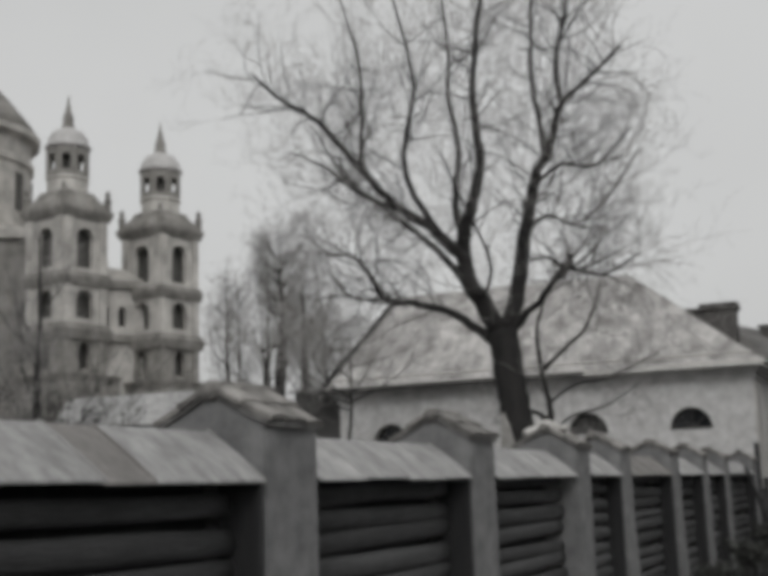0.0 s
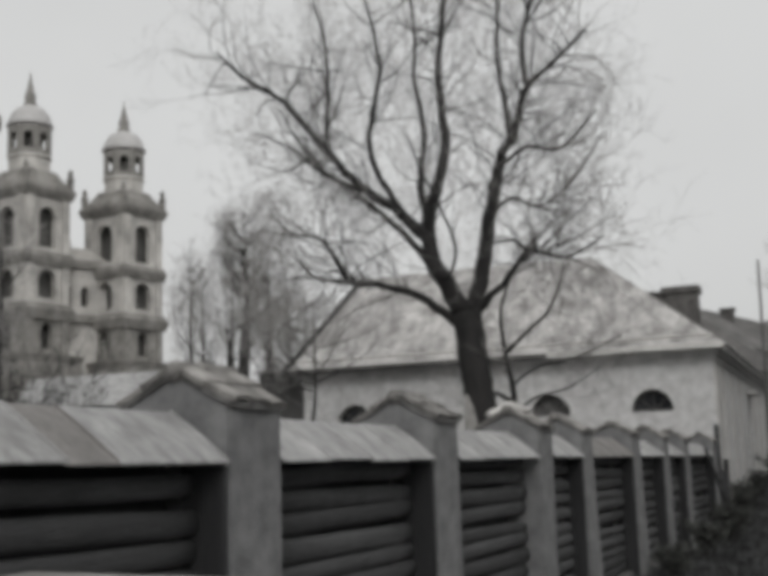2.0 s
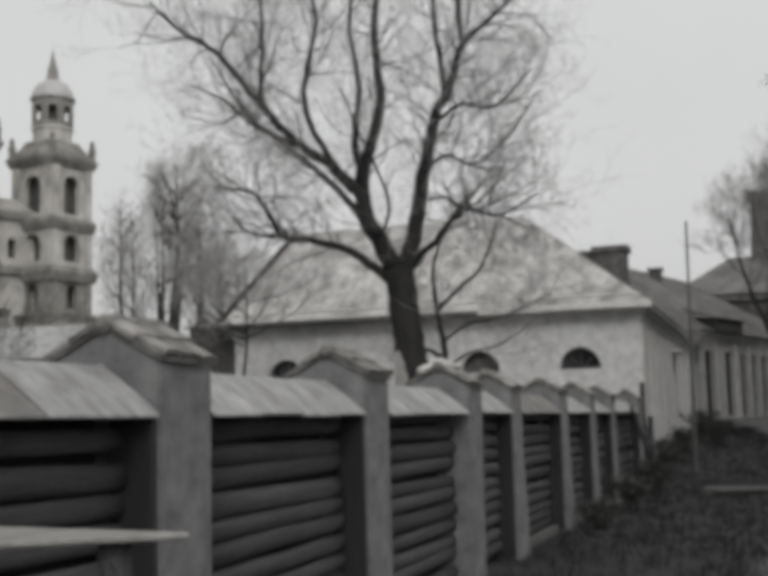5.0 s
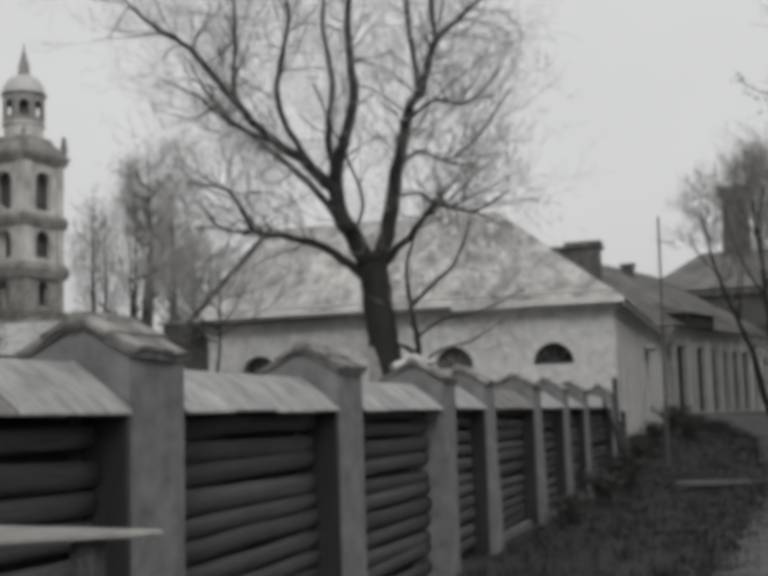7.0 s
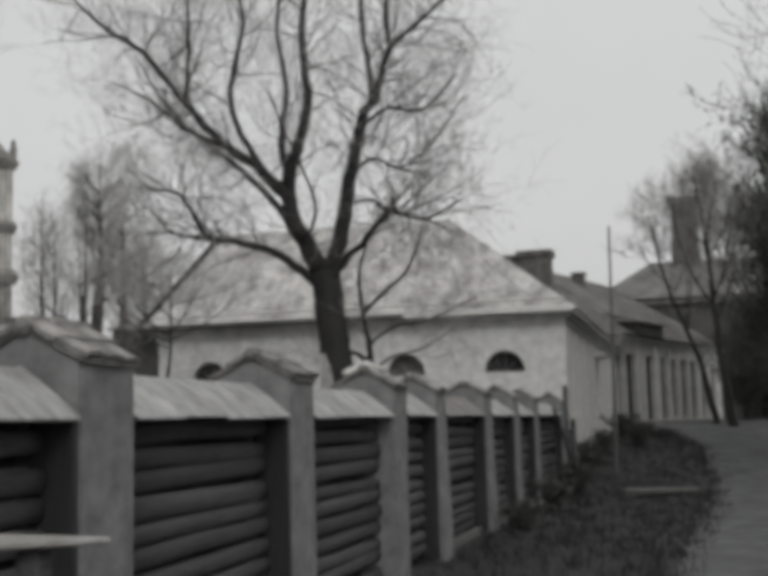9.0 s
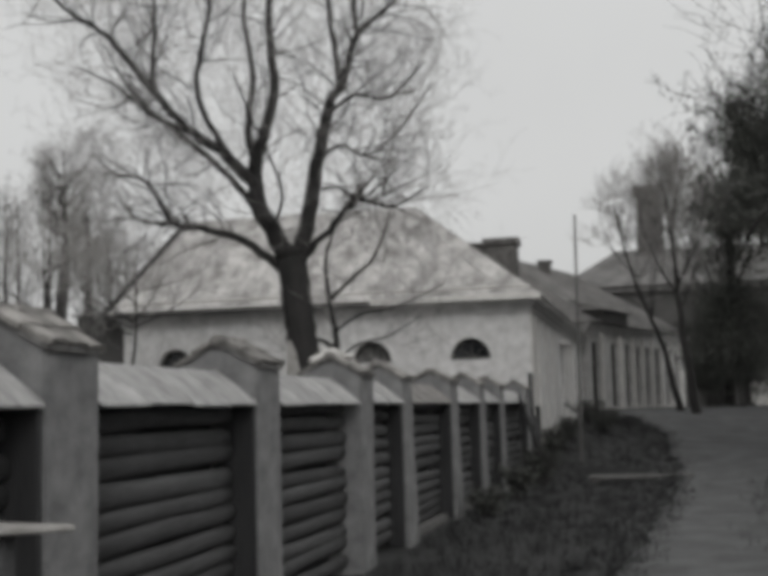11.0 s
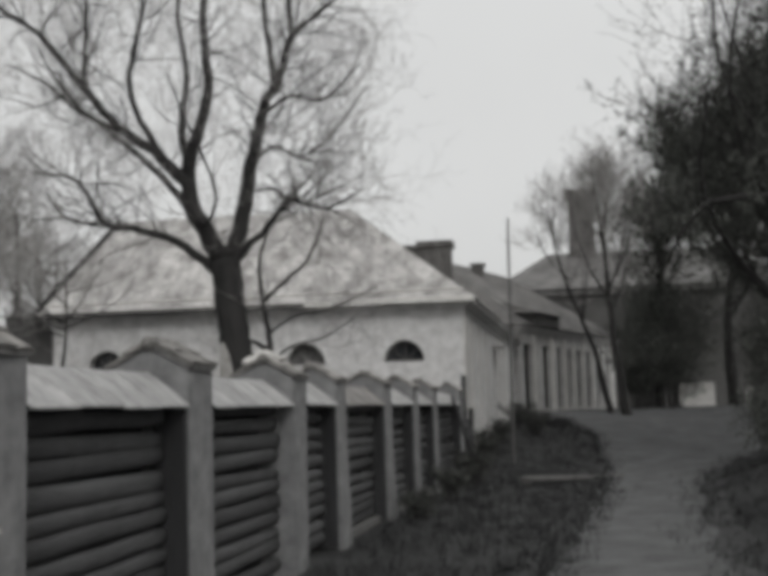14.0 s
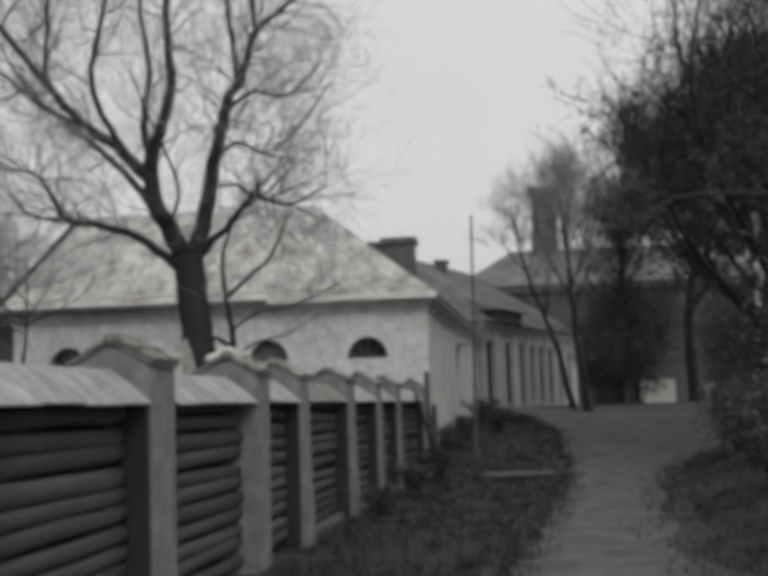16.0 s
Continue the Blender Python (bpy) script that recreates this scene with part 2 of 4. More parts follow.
def tile_mesh(length, width, thick, rise):
    """A hand-made pantile: a shallow arch in section, a little wider at its lower end."""
    bm, n = bmesh.new(), 6
    rings = []
    for y, k in ((0, 0.94), (length * 0.5, 0.98), (length, 1.04)):
        top, low = [], []
        for i in range(n + 1):
            a = math.pi * i / n
            x, z = -0.5 * width * k * math.cos(a), rise * k * math.sin(a)
            top.append(bm.verts.new((x, y, z + thick))), low.append(bm.verts.new((x * 0.94, y, z)))
        rings.append(top + low[::-1])
    for p, q in zip(rings, rings[1:]):
        m = len(p)
        for i in range(m):
            bm.faces.new((p[i], p[(i + 1) % m], q[(i + 1) % m], q[i]))
    for r in (rings[0], rings[-1]):
        for i in range(n):
            bm.faces.new((r[i], r[i + 1], r[-2 - i], r[-1 - i]))
    return mesh_of("coping_tile", bm, COPING)


TILE = tile_mesh(0.212, 0.215, 0.026, 0.017)
RIDGE = mesh_of("ridge_tile", lathe([(0.02, -0.012), (0.05, 0), (0.058, 0.02), (0.054, 0.205), (0.046, 0.215)], 8), COPING)


def pier(y, lean, wide):
    top = thing("fence_pier", FACE - 1.5 * math.sin(radians(lean)), y, 0, "grey plastered masonry fence pier with a gabled tile cap", "fence pier", "piers of the log fence")
    top.rotation_euler = (0, radians(lean), 0)
    bm = bmesh.new()
    line = [(0, -0.3), (0, EAVE), (-HALF, APEX), (-2 * HALF, EAVE), (-2 * HALF, -0.3)]
    prism(bm, [(x, 0, z) for x, z in line], [(x, wide, z) for x, z in line])
    bmesh.ops.subdivide_edges(bm, edges=[e for e in bm.edges if e.calc_length() > 0.5], cuts=5, use_grid_fill=True)
    bmesh.ops.bevel(bm, geom=[e for e in bm.edges if len(e.link_faces) == 2 and e.calc_face_angle(0) > 0.5], offset=0.014, segments=2, affect="EDGES")
    for v in bm.verts:
        v.co += 0.008 * noise.noise_vector(v.co * 3 + Vector((y, 0, 0)))
    part("shaft", bm, PLASTER, top)
    slope = math.atan2(APEX - EAVE, HALF)
    bm = bmesh.new()
    under = [(0.022, EAVE - 0.014), (-HALF, APEX + 0.002), (-2 * HALF - 0.022, EAVE - 0.014)]
    over = [(x, z + 0.03) for x, z in under]
    for j in (0, 1):
        q = [under[j], under[j + 1], over[j + 1], over[j]]
        prism(bm, [(x, -0.012, z) for x, z in q], [(x, wide + 0.012, z) for x, z in q])
    bmesh.ops.subdivide_edges(bm, edges=bm.edges[:], cuts=4, use_grid_fill=True)
    for v in bm.verts:
        v.co += 0.012 * noise.noise_vector(v.co * 9 + Vector((y, 4, 0)))
    part("mortar_bed", bm, MORTAR, top, "crumbling grey mortar bedding")
    n = 3 if wide < 0.65 else 4
    step = (wide + 0.05) / n
    for side in (1, -1):
        for row in range(2):
            for i in range(n):
                ob = new("coping_tile", TILE)
                ob.parent = top
                d = 0.165 * row
                # the lower end of each tile rides on the one below
                ob.matrix_local = (Matrix.Translation((-HALF + side * d * math.cos(slope), -0.025 + step * (i + 0.5), APEX + 0.022 - d * math.sin(slope) + 0.010 * (1 - row) + random.uniform(-0.006, 0.008)))
                                   @ Euler((0, 0, -side * math.pi / 2 + random.uniform(-0.08, 0.08))).to_matrix().to_4x4()
                                   @ Euler((-slope + random.uniform(-0.09, 0.05), 0, 0)).to_matrix().to_4x4())
    for i in range(n):
        ob = new("ridge_tile", RIDGE)
        ob.parent = top
        ob.matrix_local = Matrix.Translation((-HALF, -0.035 + step * i, APEX + 0.022 + random.uniform(0, 0.01))) @ Euler((-math.pi / 2 + 0.04, 0, 0)).to_matrix().to_4x4()
    return top


def log_mesh(length, r0, r1, seed):
    verts, faces, n, k = [], [], 14, 8
    for i in range(k):
        t = i / (k - 1)
        for j in range(n):
            a = math.tau * j / n
            r = (r0 + (r1 - r0) * t) * (1 + 0.06 * noise.noise(Vector((math.cos(a) * 1.3 + seed, math.sin(a) * 1.3, t * 4))))
            ca, sa = math.cos(a), math.sin(a)
            # a little flattened by the axe
            verts.append((r * (0.1 + 0.85 * math.copysign(abs(ca) ** 0.85, ca)) + 0.012 * noise.noise(Vector((seed, t * 3, 1))), t * length, r * math.copysign(abs(sa) ** 0.9, sa) + 0.015 * noise.noise(Vector((t * 3, seed, 7)))))
    for i in range(k - 1):
        for j in range(n):
            a, b = i * n + j, i * n + (j + 1) % n
            faces.append((a, a + n, b + n, b))
    faces += [tuple(range(n)), tuple(reversed(range((k - 1) * n, k * n)))]
    return verts, faces


def bay(y0, y1, shaded_side, metal, cuts=(), dull=()):
    """Logs stacked between two piers, under a small saddle roof of metal sheets."""
    top = thing("log_infill", FACE - 0.225, y0, 0, "dark weathered horizontal logs stacked between fence piers", "log wall", "log bays of the fence")
    length, z = y1 - y0, 0.06
    while z < 1.60:
        r = random.uniform(0.061, 0.082)
        cut = random.uniform(0.01, 0.05) if shaded_side else -0.03
        v, f = log_mesh(length + 0.03 - cut, r, r * random.uniform(0.82, 1.0), random.uniform(0, 99))
        ob = raw_part("log", v, f, LOG, top)
        ob.matrix_local = pose(random.uniform(-0.015, 0.02), -0.03, z + r, random.uniform(-0.7, 0.7), 0, 0)
        z += 2 * r + random.uniform(0.002, 0.014)
    # added board that blocks light and paints the log gaps dark
    part("gap_shade_board", boxed(-0.17, -0.14, 0.004, length - 0.004, 0.0, 1.75), BAYSHADE, top)
    if y0 > 13:
        part("plinth", boxed(0.02, 0.13, 0.004, length - 0.06, -0.25, 0.075, 0.012), SLABM, top, "low pale concrete plinth under the logs")
    # added dark strip over the pier's inner side, painted as its shade
    if shaded_side:
        part("side_shade_strip", boxed(-0.03, 0.215, length - 0.05, length - 0.004, 0, 1.635, 0.004), BAYSHADE, top, "dark upright strip standing in for shade on the pier's inner side")
    roof = thing("fence_roof", FACE, y0, 0, "pale weathered sheet-metal saddle roof over fence logs", "fence roof", "metal roofs of the fence")
    part("wall_plate", boxed(-0.56, -0.50, 0.09, length - 0.09, 1.56, 1.625, 0.006), LOG, roof)
    drop, run = 0.25, 0.33
    cuts = cuts or [k / max(2, round(length / 0.62)) for k in range(max(2, round(length / 0.62)) + 1)]
    n = len(cuts) - 1
    for side in (1, -1):
        for i in range(n):
            a, b = length * cuts[i] + (0.004 if i == 0 else -0.015), length * cuts[i + 1] - (0.03 if i == n - 1 else 0)
            bm = bmesh.new()
            lift = 0.005 * (i % 2) + random.uniform(0, 0.006)
            sag = random.uniform(-0.008, 0.006)
            xa, xb = -0.31, -0.31 + side * (run + random.uniform(-0.004, 0.004))
            zr, steps = 1.895 + lift, (0.0, 0.35, 0.7, 1.0)
            # the sheet bends over the ridge and straightens towards the eave
            prof = [(xa + (xb - xa) * s, zr + (-drop + sag) * (0.92 * s + 0.08 * s * s)) for s in steps]
            for (xp, zp), (xq, zq) in zip(prof, prof[1:]):
                for p0, p1, h0, h1 in ((a, b, 0, 0.012), (b - 0.02, b - 0.008, 0.012, 0.024)):
                    prism(bm, [(xp, p0, zp + h0), (xq, p0, zq + h0), (xq, p1, zq + h0), (xp, p1, zp + h0)], [(xp, p0, zp + h1), (xq, p0, zq + h1), (xq, p1, zq + h1), (xp, p1, zp + h1)])
            bmesh.ops.remove_doubles(bm, verts=bm.verts, dist=1e-5)
            part("metal_sheet", bm, RUSTY if i in dull else metal, roof)


for i, (y, lean) in enumerate(zip(PIERS, LEANS)):
    post = pier(y, lean, 0.57 if i < 5 else 0.62)
    if i == 3:
        # spilt pale mortar on the back of this cap
        for x, dy, z, r in ((-0.47, 0.12, 2.1, 0.075), (-0.38, 0.2, 2.14, 0.085), (-0.3, 0.1, 2.165, 0.07), (-0.2, 0.16, 2.13, 0.06)):
            bm = bmesh.new()
            bmesh.ops.create_icosphere(bm, subdivisions=3, radius=r)
            for v in bm.verts:
                v.co = Vector((v.co.x * 1.3 + x, v.co.y * 1.2 + dy, v.co.z * 0.75 + z)) + 0.025 * noise.noise_vector(v.co * 16 + Vector((x * 9, 0, 0)))
            part("mortar_lump", bm, TRIMWHITE, post, "pale lump of spilt mortar", True)
for i, (a, b) in enumerate(zip(PIERS, PIERS[1:])):
    bay(a + (0.57 if i < 5 else 0.62), b, i != 2, RUSTY if i in (4,) else TIN, *(((0, 0.24, 0.48, 0.62, 1), (2,)) if i == 0 else ()))

stake = thing("pointed_stake", -3.64, 11.64, 0, "pale bare pointed stake standing behind the fence", "stake")
bm = bmesh.new()
line = [(-0.085, -0.2), (0.075, -0.2), (0.07, 1.98), (0.035, 2.12), (0.02, 2.2), (-0.01, 2.24), (-0.03, 2.33), (-0.06, 2.3), (-0.07, 2.15)]
prism(bm, [(x, 0, z) for x, z in line], [(x, 0.05, z) for x, z in line])
bmesh.ops.bevel(bm, geom=bm.edges[:], offset=0.006, segments=1, affect="EDGES")
part("stake_board", bm, BOARD, stake)
stand = thing("board_stand", -2.3, 3.15, 0, "pale slanting board top on dark posts before the fence", "stand")
bm = bmesh.new()
shape = [(0.54, 0.22), (-0.5, 0.43), (-0.5, -0.5)]
prism(bm, [(x, y, 1.247) for x, y in shape], [(x, y, 1.27) for x, y in shape])
bmesh.ops.bevel(bm, geom=bm.edges[:], offset=0.006, segments=1, affect="EDGES")
part("board_top", bm, BOARD, stand)
for x, y in ((0.3, 0.17), (-0.4, 0.3), (-0.4, -0.3)):
    part("post", boxed(x - 0.04, x + 0.04, y - 0.04, y + 0.04, -0.1, 1.245, 0.006), LOG, stand)


# ---- building at the end of the fence ----
def lunette(parent, x, sill, r, depth, pane=GLASS):
    """A half-round window set back in its opening."""
    win = new("lunette_window")
    win.parent = parent
    win.matrix_local = Matrix.Translation((x, depth, sill))
    arc = [(r * math.cos(math.pi * i / 16), r * math.sin(math.pi * i / 16)) for i in range(17)]
    bm = bmesh.new()
    prism(bm, [(a, 0.06, b) for a, b in arc], [(a, 0.075, b) for a, b in arc])
    part("pane", bm, pane, win, "" if pane is GLASS else "grey painted-over pane")
    bm = bmesh.new()
    for i in range(16):
        (a, b), (c, d) = arc[i], arc[i + 1]
        prism(bm, [(a, 0, b), (c, 0, d), (c, 0.09, d), (a, 0.09, b)], [(a * 0.9, 0, b * 0.9), (c * 0.9, 0, d * 0.9), (c * 0.9, 0.09, d * 0.9), (a * 0.9, 0.09, b * 0.9)])
    block(bm, -r, r, 0, 0.09, 0, 0.05)
    part("window_frame", bm, FRAMEM, win)
    for ang in (45, 90, 135):
        bm = boxed(-0.015, 0.015, 0.02, 0.058, 0.05, r * 0.92)
        ob = part("glazing_bar", bm, FRAMEM, win)
        ob.rotation_euler = (0, radians(90 - ang), 0)
    return win


def cornice(parent, pts, z, mat=CORNICE, steps=((0.06, 0.0, 0.14), (0.16, 0.14, 0.26), (0.30, 0.26, 0.36))):
    """Stepped mouldings along the outer corner line pts, (x, y) pairs of a rectangle (x0, x1, y0, y1)."""
    x0, x1, y0, y1 = pts
    for o, a, b in steps:
        bm = bmesh.new()
        block(bm, x0 - o, x1 + o, y0 - o, y0 + 0.3, z + a, z + b)
        block(bm, x1 - 0.3, x1 + o, y0 + 0.3, y1 + o, z + a, z + b)
        block(bm, x0 - o, x0 + 0.3, y0 + 0.3, y1 + o, z + a, z + b)
        part("cornice_moulding", bm, mat, parent)


def sheet_slope(parent, a, b, c, d, width, mat, name="roof_sheet"):
    """A roof slope with eave a-b and ridge d-c, laid in strips with standing seams."""
    a, b, c, d = (Vector(p) for p in (a, b, c, d))
    n = max(3, round((b - a).length / width))
    up = (b - a).cross(d - a).normalized()
    if up.z < 0:
        up = -up
    for i in range(n):
        s, e = i / n, (i + 1) / n
        lift = up * random.uniform(0.0, 0.012)
        q = [a.lerp(b, s) + lift, a.lerp(b, e) + lift, d.lerp(c, e) + lift, d.lerp(c, s) + lift]
        bm = bmesh.new()
        prism(bm, q, [p + up * 0.03 for p in q])
        w = (b - a).normalized() * 0.03
        prism(bm, [q[1] - w + up * 0.03, q[1] + up * 0.03, q[2] + up * 0.03, q[2] - w + up * 0.03], [q[1] - w + up * 0.05, q[1] + up * 0.05, q[2] + up * 0.05, q[2] - w + up * 0.05])
        part(name, bm, mat, parent)


hall = thing("whitewashed_building", 0, 0, 0, "limewashed single-storey building with half-round windows and a pale metal hip roof", "building")
X0, X1, Y0, Y1, WALL_TOP = -14.44, -3.1, 30.4, 52.2, 4.0
ARCHES = [-12.9, -7.32, -4.67]
front = part("front_wall", pierced(X1 - X0, WALL_TOP + 0.36, 0.5, [(x - X0 - 0.53, x - X0 + 0.53, 2.8, 3.37, True) for x in ARCHES], -0.5), WALLWHITE, hall)
front.matrix_local = Matrix.Translation((X0, Y0, 0))
for x in ARCHES:
    lunette(hall, x, 2.83, 0.53, Y0 + 0.22, HOUSEROOF if x == ARCHES[1] else GLASS)
side_holes = [(9.3, 10.5, 1.2, 3.55, False), (16.0, 17.0, 1.8, 3.4, False)]
side_wall = part("side_wall", pierced(Y1 - Y0 - 0.502, WALL_TOP + 0.36, 0.5, side_holes, -0.5), WALLWHITE, hall)
side_wall.matrix_local = pose(X1 - 0.003, Y0 + 0.502, 0, 0, 0, 90)
part("left_wall", boxed(X0, X0 + 0.5, Y0 + 0.502, Y1, -0.5, WALL_TOP + 0.36), WALLWHITE, hall)
part("back_wall", boxed(X0 + 0.5, X1 - 0.5, Y1 - 0.5, Y1, -0.5, WALL_TOP + 0.36), WALLWHITE, hall)
part("corner_pilaster", boxed(X1 - 0.1, X1 + 0.05, Y0 + 0.004, Y0 + 0.9, -0.4, WALL_TOP - 0.05, 0.006), TRIMWHITE, hall)
part("blind_panel", boxed(X1 - 0.4, X1 - 0.2, Y0 + 9.8, Y0 + 11.0, 1.2, 3.55), TRIMWHITE, hall)
part("door_hood", boxed(X1 - 0.1, X1 + 0.35, Y0 + 9.5, Y0 + 11.3, 3.58, 3.7, 0.01), CORNICE, hall)
part("dark_pane", boxed(X1 - 0.4, X1 - 0.3, Y0 + 16.5, Y0 + 17.5, 1.8, 3.4), GLASS, hall)
cornice(hall, (X0, X1, Y0, Y1), WALL_TOP)
ex0, ex1, ey0, ey1, ez = X0 - 0.38, X1 + 0.34, Y0 - 0.33, Y1 + 0.4, WALL_TOP + 0.37
rx0, rx1, ry0, ry1, rz = -13.95, -6.75, 34.0, 48.0, 7.5
sheet_slope(hall, (ex0, ey0, ez), (ex1, ey0, ez), (rx1, ry0, rz), (rx0, ry0, rz), 0.75, ROOFTIN)
sheet_slope(hall, (ex1, ey0, ez), (ex1, ey1, ez), (rx1, ry1, rz), (rx1, ry0, rz), 0.9, ROOFTIN)
sheet_slope(hall, (ex0, ey1, ez), (ex0, ey0, ez), (rx0, ry0, rz), (rx0, ry1, rz), 0.9, ROOFTIN)
sheet_slope(hall, (rx0, ry0, rz), (rx1, ry0, rz), (rx1, ry1, rz), (rx0, ry1, rz), 0.9, ROOFTIN)
sheet_slope(hall, (ex1, ey1, ez), (ex0, ey1, ez), (rx0, ry1, rz), (rx1, ry1, rz), 0.9, ROOFTIN)
bm = bmesh.new()
for s0, s1, h in ((0.07, 0.082, 0.05), (0.0, 0.012, 0.03)):
    lo = [Vector((ex0 + (rx0 - ex0) * s, ey0 + (ry0 - ey0) * s, ez + (rz - ez) * s + 0.03)) for s in (s0, s1)]
    hi = [Vector((ex1 + (rx1 - ex1) * s, ey0 + (ry0 - ey0) * s, ez + (rz - ez) * s + 0.03)) for s in (s0, s1)]
    q = [lo[0], hi[0], hi[1], lo[1]]
    prism(bm, q, [p + Vector((0, -0.02, h)) for p in q])
part("eave_strip", bm, TRIMWHITE, hall, "pale raised strip along the roof edge")
part("gutter", boxed(ex0, -7.25, ey0 - 0.1, ey0, ez - 0.08, ez + 0.035, 0.012), FRAMEM, hall, "dark rusted length of gutter")
for g0, g1, drop in ((-7.24, -5.62, 0.012), (-5.6, -4.3, 0.0), (-4.28, ex1, 0.006)):
    part("gutter", boxed(g0, g1, ey0 - 0.1, ey0, ez - 0.075 - drop, ez + 0.03 - drop, 0.012), PALE, hall, "pale newer length of gutter")
for k, px in enumerate((1.9, 4.2, 6.6, 12.2, 14.4, 19.0)):
    part("wall_strip", boxed(X1 - 0.04, X1 + 0.035, Y0 + px, Y0 + px + 0.32, -0.4, WALL_TOP - 0.06, 0.006), TRIMWHITE, hall)
# added tube in dark bark colour, painting the hip edge as shaded
v, f = [], []
tube(v, f, [Vector((ex0, ey0, ez + 0.05)).lerp(Vector((rx0, ry0, rz + 0.05)), i / 6) for i in range(7)], [0.11] * 7, 6)
raw_part("hip_shade_tube", v, f, BARK, hall, "dark tube standing in for the shaded edge of the roof hip")
lean_to = thing("dark_lean_to", -16.02, 30.7, 0, "dark boarded lean-to against the white building", "shed")
for k in range(9):
    part("wall_board", boxed(0.172 * k, 0.172 * k + 0.168, 0.004 * (k % 2), 0.03 + 0.004 * (k % 2), -0.1, 4.42), HOUSEWALL, lean_to)
part("side_wall", boxed(0, 0.06, 0.04, 3.5, -0.1, 4.42), HOUSEWALL, lean_to)
part("roof", boxed(-0.12, 1.54, -0.12, 3.6, 4.425, 4.47), ROOFDARK, lean_to)
pole = thing("wooden_pole", -1.84, 29.0, 0, "thin weathered grey wooden pole standing on the verge", "pole")
mast = part("mast", lathe([(0.042, -0.3), (0.04, 1), (0.034, 3.5), (0.026, 6.2), (0.012, 6.23)], 8), POLEWOOD, pole)
mast.rotation_euler = (0, radians(0.8), 0)


# ---- second building, set askew beyond it ----
def tall_window(parent, x, z0, z1, w, depth=0.18):
    win = new("tall_window")
    win.parent = parent
    win.matrix_local = Matrix.Translation((x, depth, z0))
    h = z1 - z0
    part("pane", boxed(-w / 2, w / 2, 0.06, 0.075, 0, h), GLASS, win)
    bm = bmesh.new()
    for a, b in ((-w / 2, -w / 2 + 0.06), (w / 2 - 0.06, w / 2)):
        block(bm, a, b, 0, 0.058, 0, h)
    for a, b in ((0, 0.06), (h * 0.68, h * 0.68 + 0.05), (h - 0.06, h)):
        block(bm, -w / 2 + 0.06, w / 2 - 0.06, 0, 0.058, a, b)
    part("window_frame", bm, FRAMEM, win)
    part("sill", boxed(-w / 2 - 0.1, w / 2 + 0.1, -depth - 0.08, 0, -0.1, 0), TRIMWHITE, win)


annex = thing("long_low_building", -2.95, 52.6, 0, "long pale building with tall narrow windows and dark roof", "building", turn=74)
WINS = [(1.35, 1.1), (4.1, 1.1), (6.2, 0.9), (7.75, 0.84), (9.4, 0.84), (11.1, 0.84), (13.0, 0.84), (14.9, 0.84)]
part("front_wall", pierced(16.5, 5.1, 0.45, [(x - w / 2, x + w / 2, 1.4, 4.35, False) for x, w in WINS], -0.3), CORNICE, annex)
for x, w in WINS:
    tall_window(annex, x, 1.4, 4.35, w)
    part("pilaster", boxed(x + 0.60, x + 0.86, -0.1, 0.1, 0.9, 4.75, 0.008), PALE, annex)
part("back_wall", boxed(0, 16.5, 9.5, 10, -0.3, 5.1), WALLWHITE, annex)
part("end_wall", boxed(0, 0.45, 0.452, 9.5, -0.3, 5.1), WALLWHITE, annex)
part("end_wall", boxed(16.05, 16.5, 0.452, 9.5, -0.3, 5.1), WALLWHITE, annex)
for o, a, b in ((0.1, 4.75, 4.95), (0.28, 4.95, 5.12)):
    part("cornice_moulding", boxed(-o, 16.5 + o, -o, 0.02, a, b), CORNICE, annex)
sheet_slope(annex, (-0.4, -0.45, 5.13), (16.9, -0.45, 5.13), (12.5, 5, 8.75), (3, 5, 8.75), 0.8, ROOFDARK)
sheet_slope(annex, (16.9, 10.4, 5.13), (-0.4, 10.4, 5.13), (3, 5, 8.75), (12.5, 5, 8.75), 0.8, ROOFDARK)
sheet_slope(annex, (-0.4, 10.4, 5.13), (-0.4, -0.45, 5.13), (3, 5, 8.75), (3, 5.01, 8.75), 0.8, ROOFDARK)
sheet_slope(annex, (16.9, -0.45, 5.13), (16.9, 10.4, 5.13), (12.5, 5.01, 8.75), (12.5, 5, 8.75), 0.8, ROOFDARK)
porch = part("dormer", boxed(0.9, 4.6, -0.55, 2.2, 5.14, 5.72, 0.02), HOUSEWALL, annex, "low dark dormer over the eave")
bm = bmesh.new()
prism(bm, [(0.65, -0.75, 5.72), (4.85, -0.75, 5.72), (4.85, 2.6, 5.8), (0.65, 2.6, 5.8)], [(1.5, 0.1, 6.0), (4.0, 0.1, 6.0), (4.0, 2.6, 6.7), (1.5, 2.6, 6.7)])
part("dormer_roof", bm, BRICKY, porch)
vent = thing("chimney_stack", -5.25, 60.0, 8.0, "small dark brick chimney on the long roof", "chimney")
part("shaft", boxed(-0.3, 0.3, -0.3, 0.3, -0.8, 0.75, 0.02), BRICKY, vent)
part("cap", boxed(-0.38, 0.38, -0.38, 0.38, 0.72, 0.86, 0.02), BRICKY, vent)
stack = thing("chimney_stack", -6.8, 55.2, 6.8, "broad sooty brick chimney with a stepped cap", "chimney")
part("shaft", boxed(-0.7, 0.72, -0.5, 0.5, -1.5, 2.35, 0.02), BRICKY, stack)
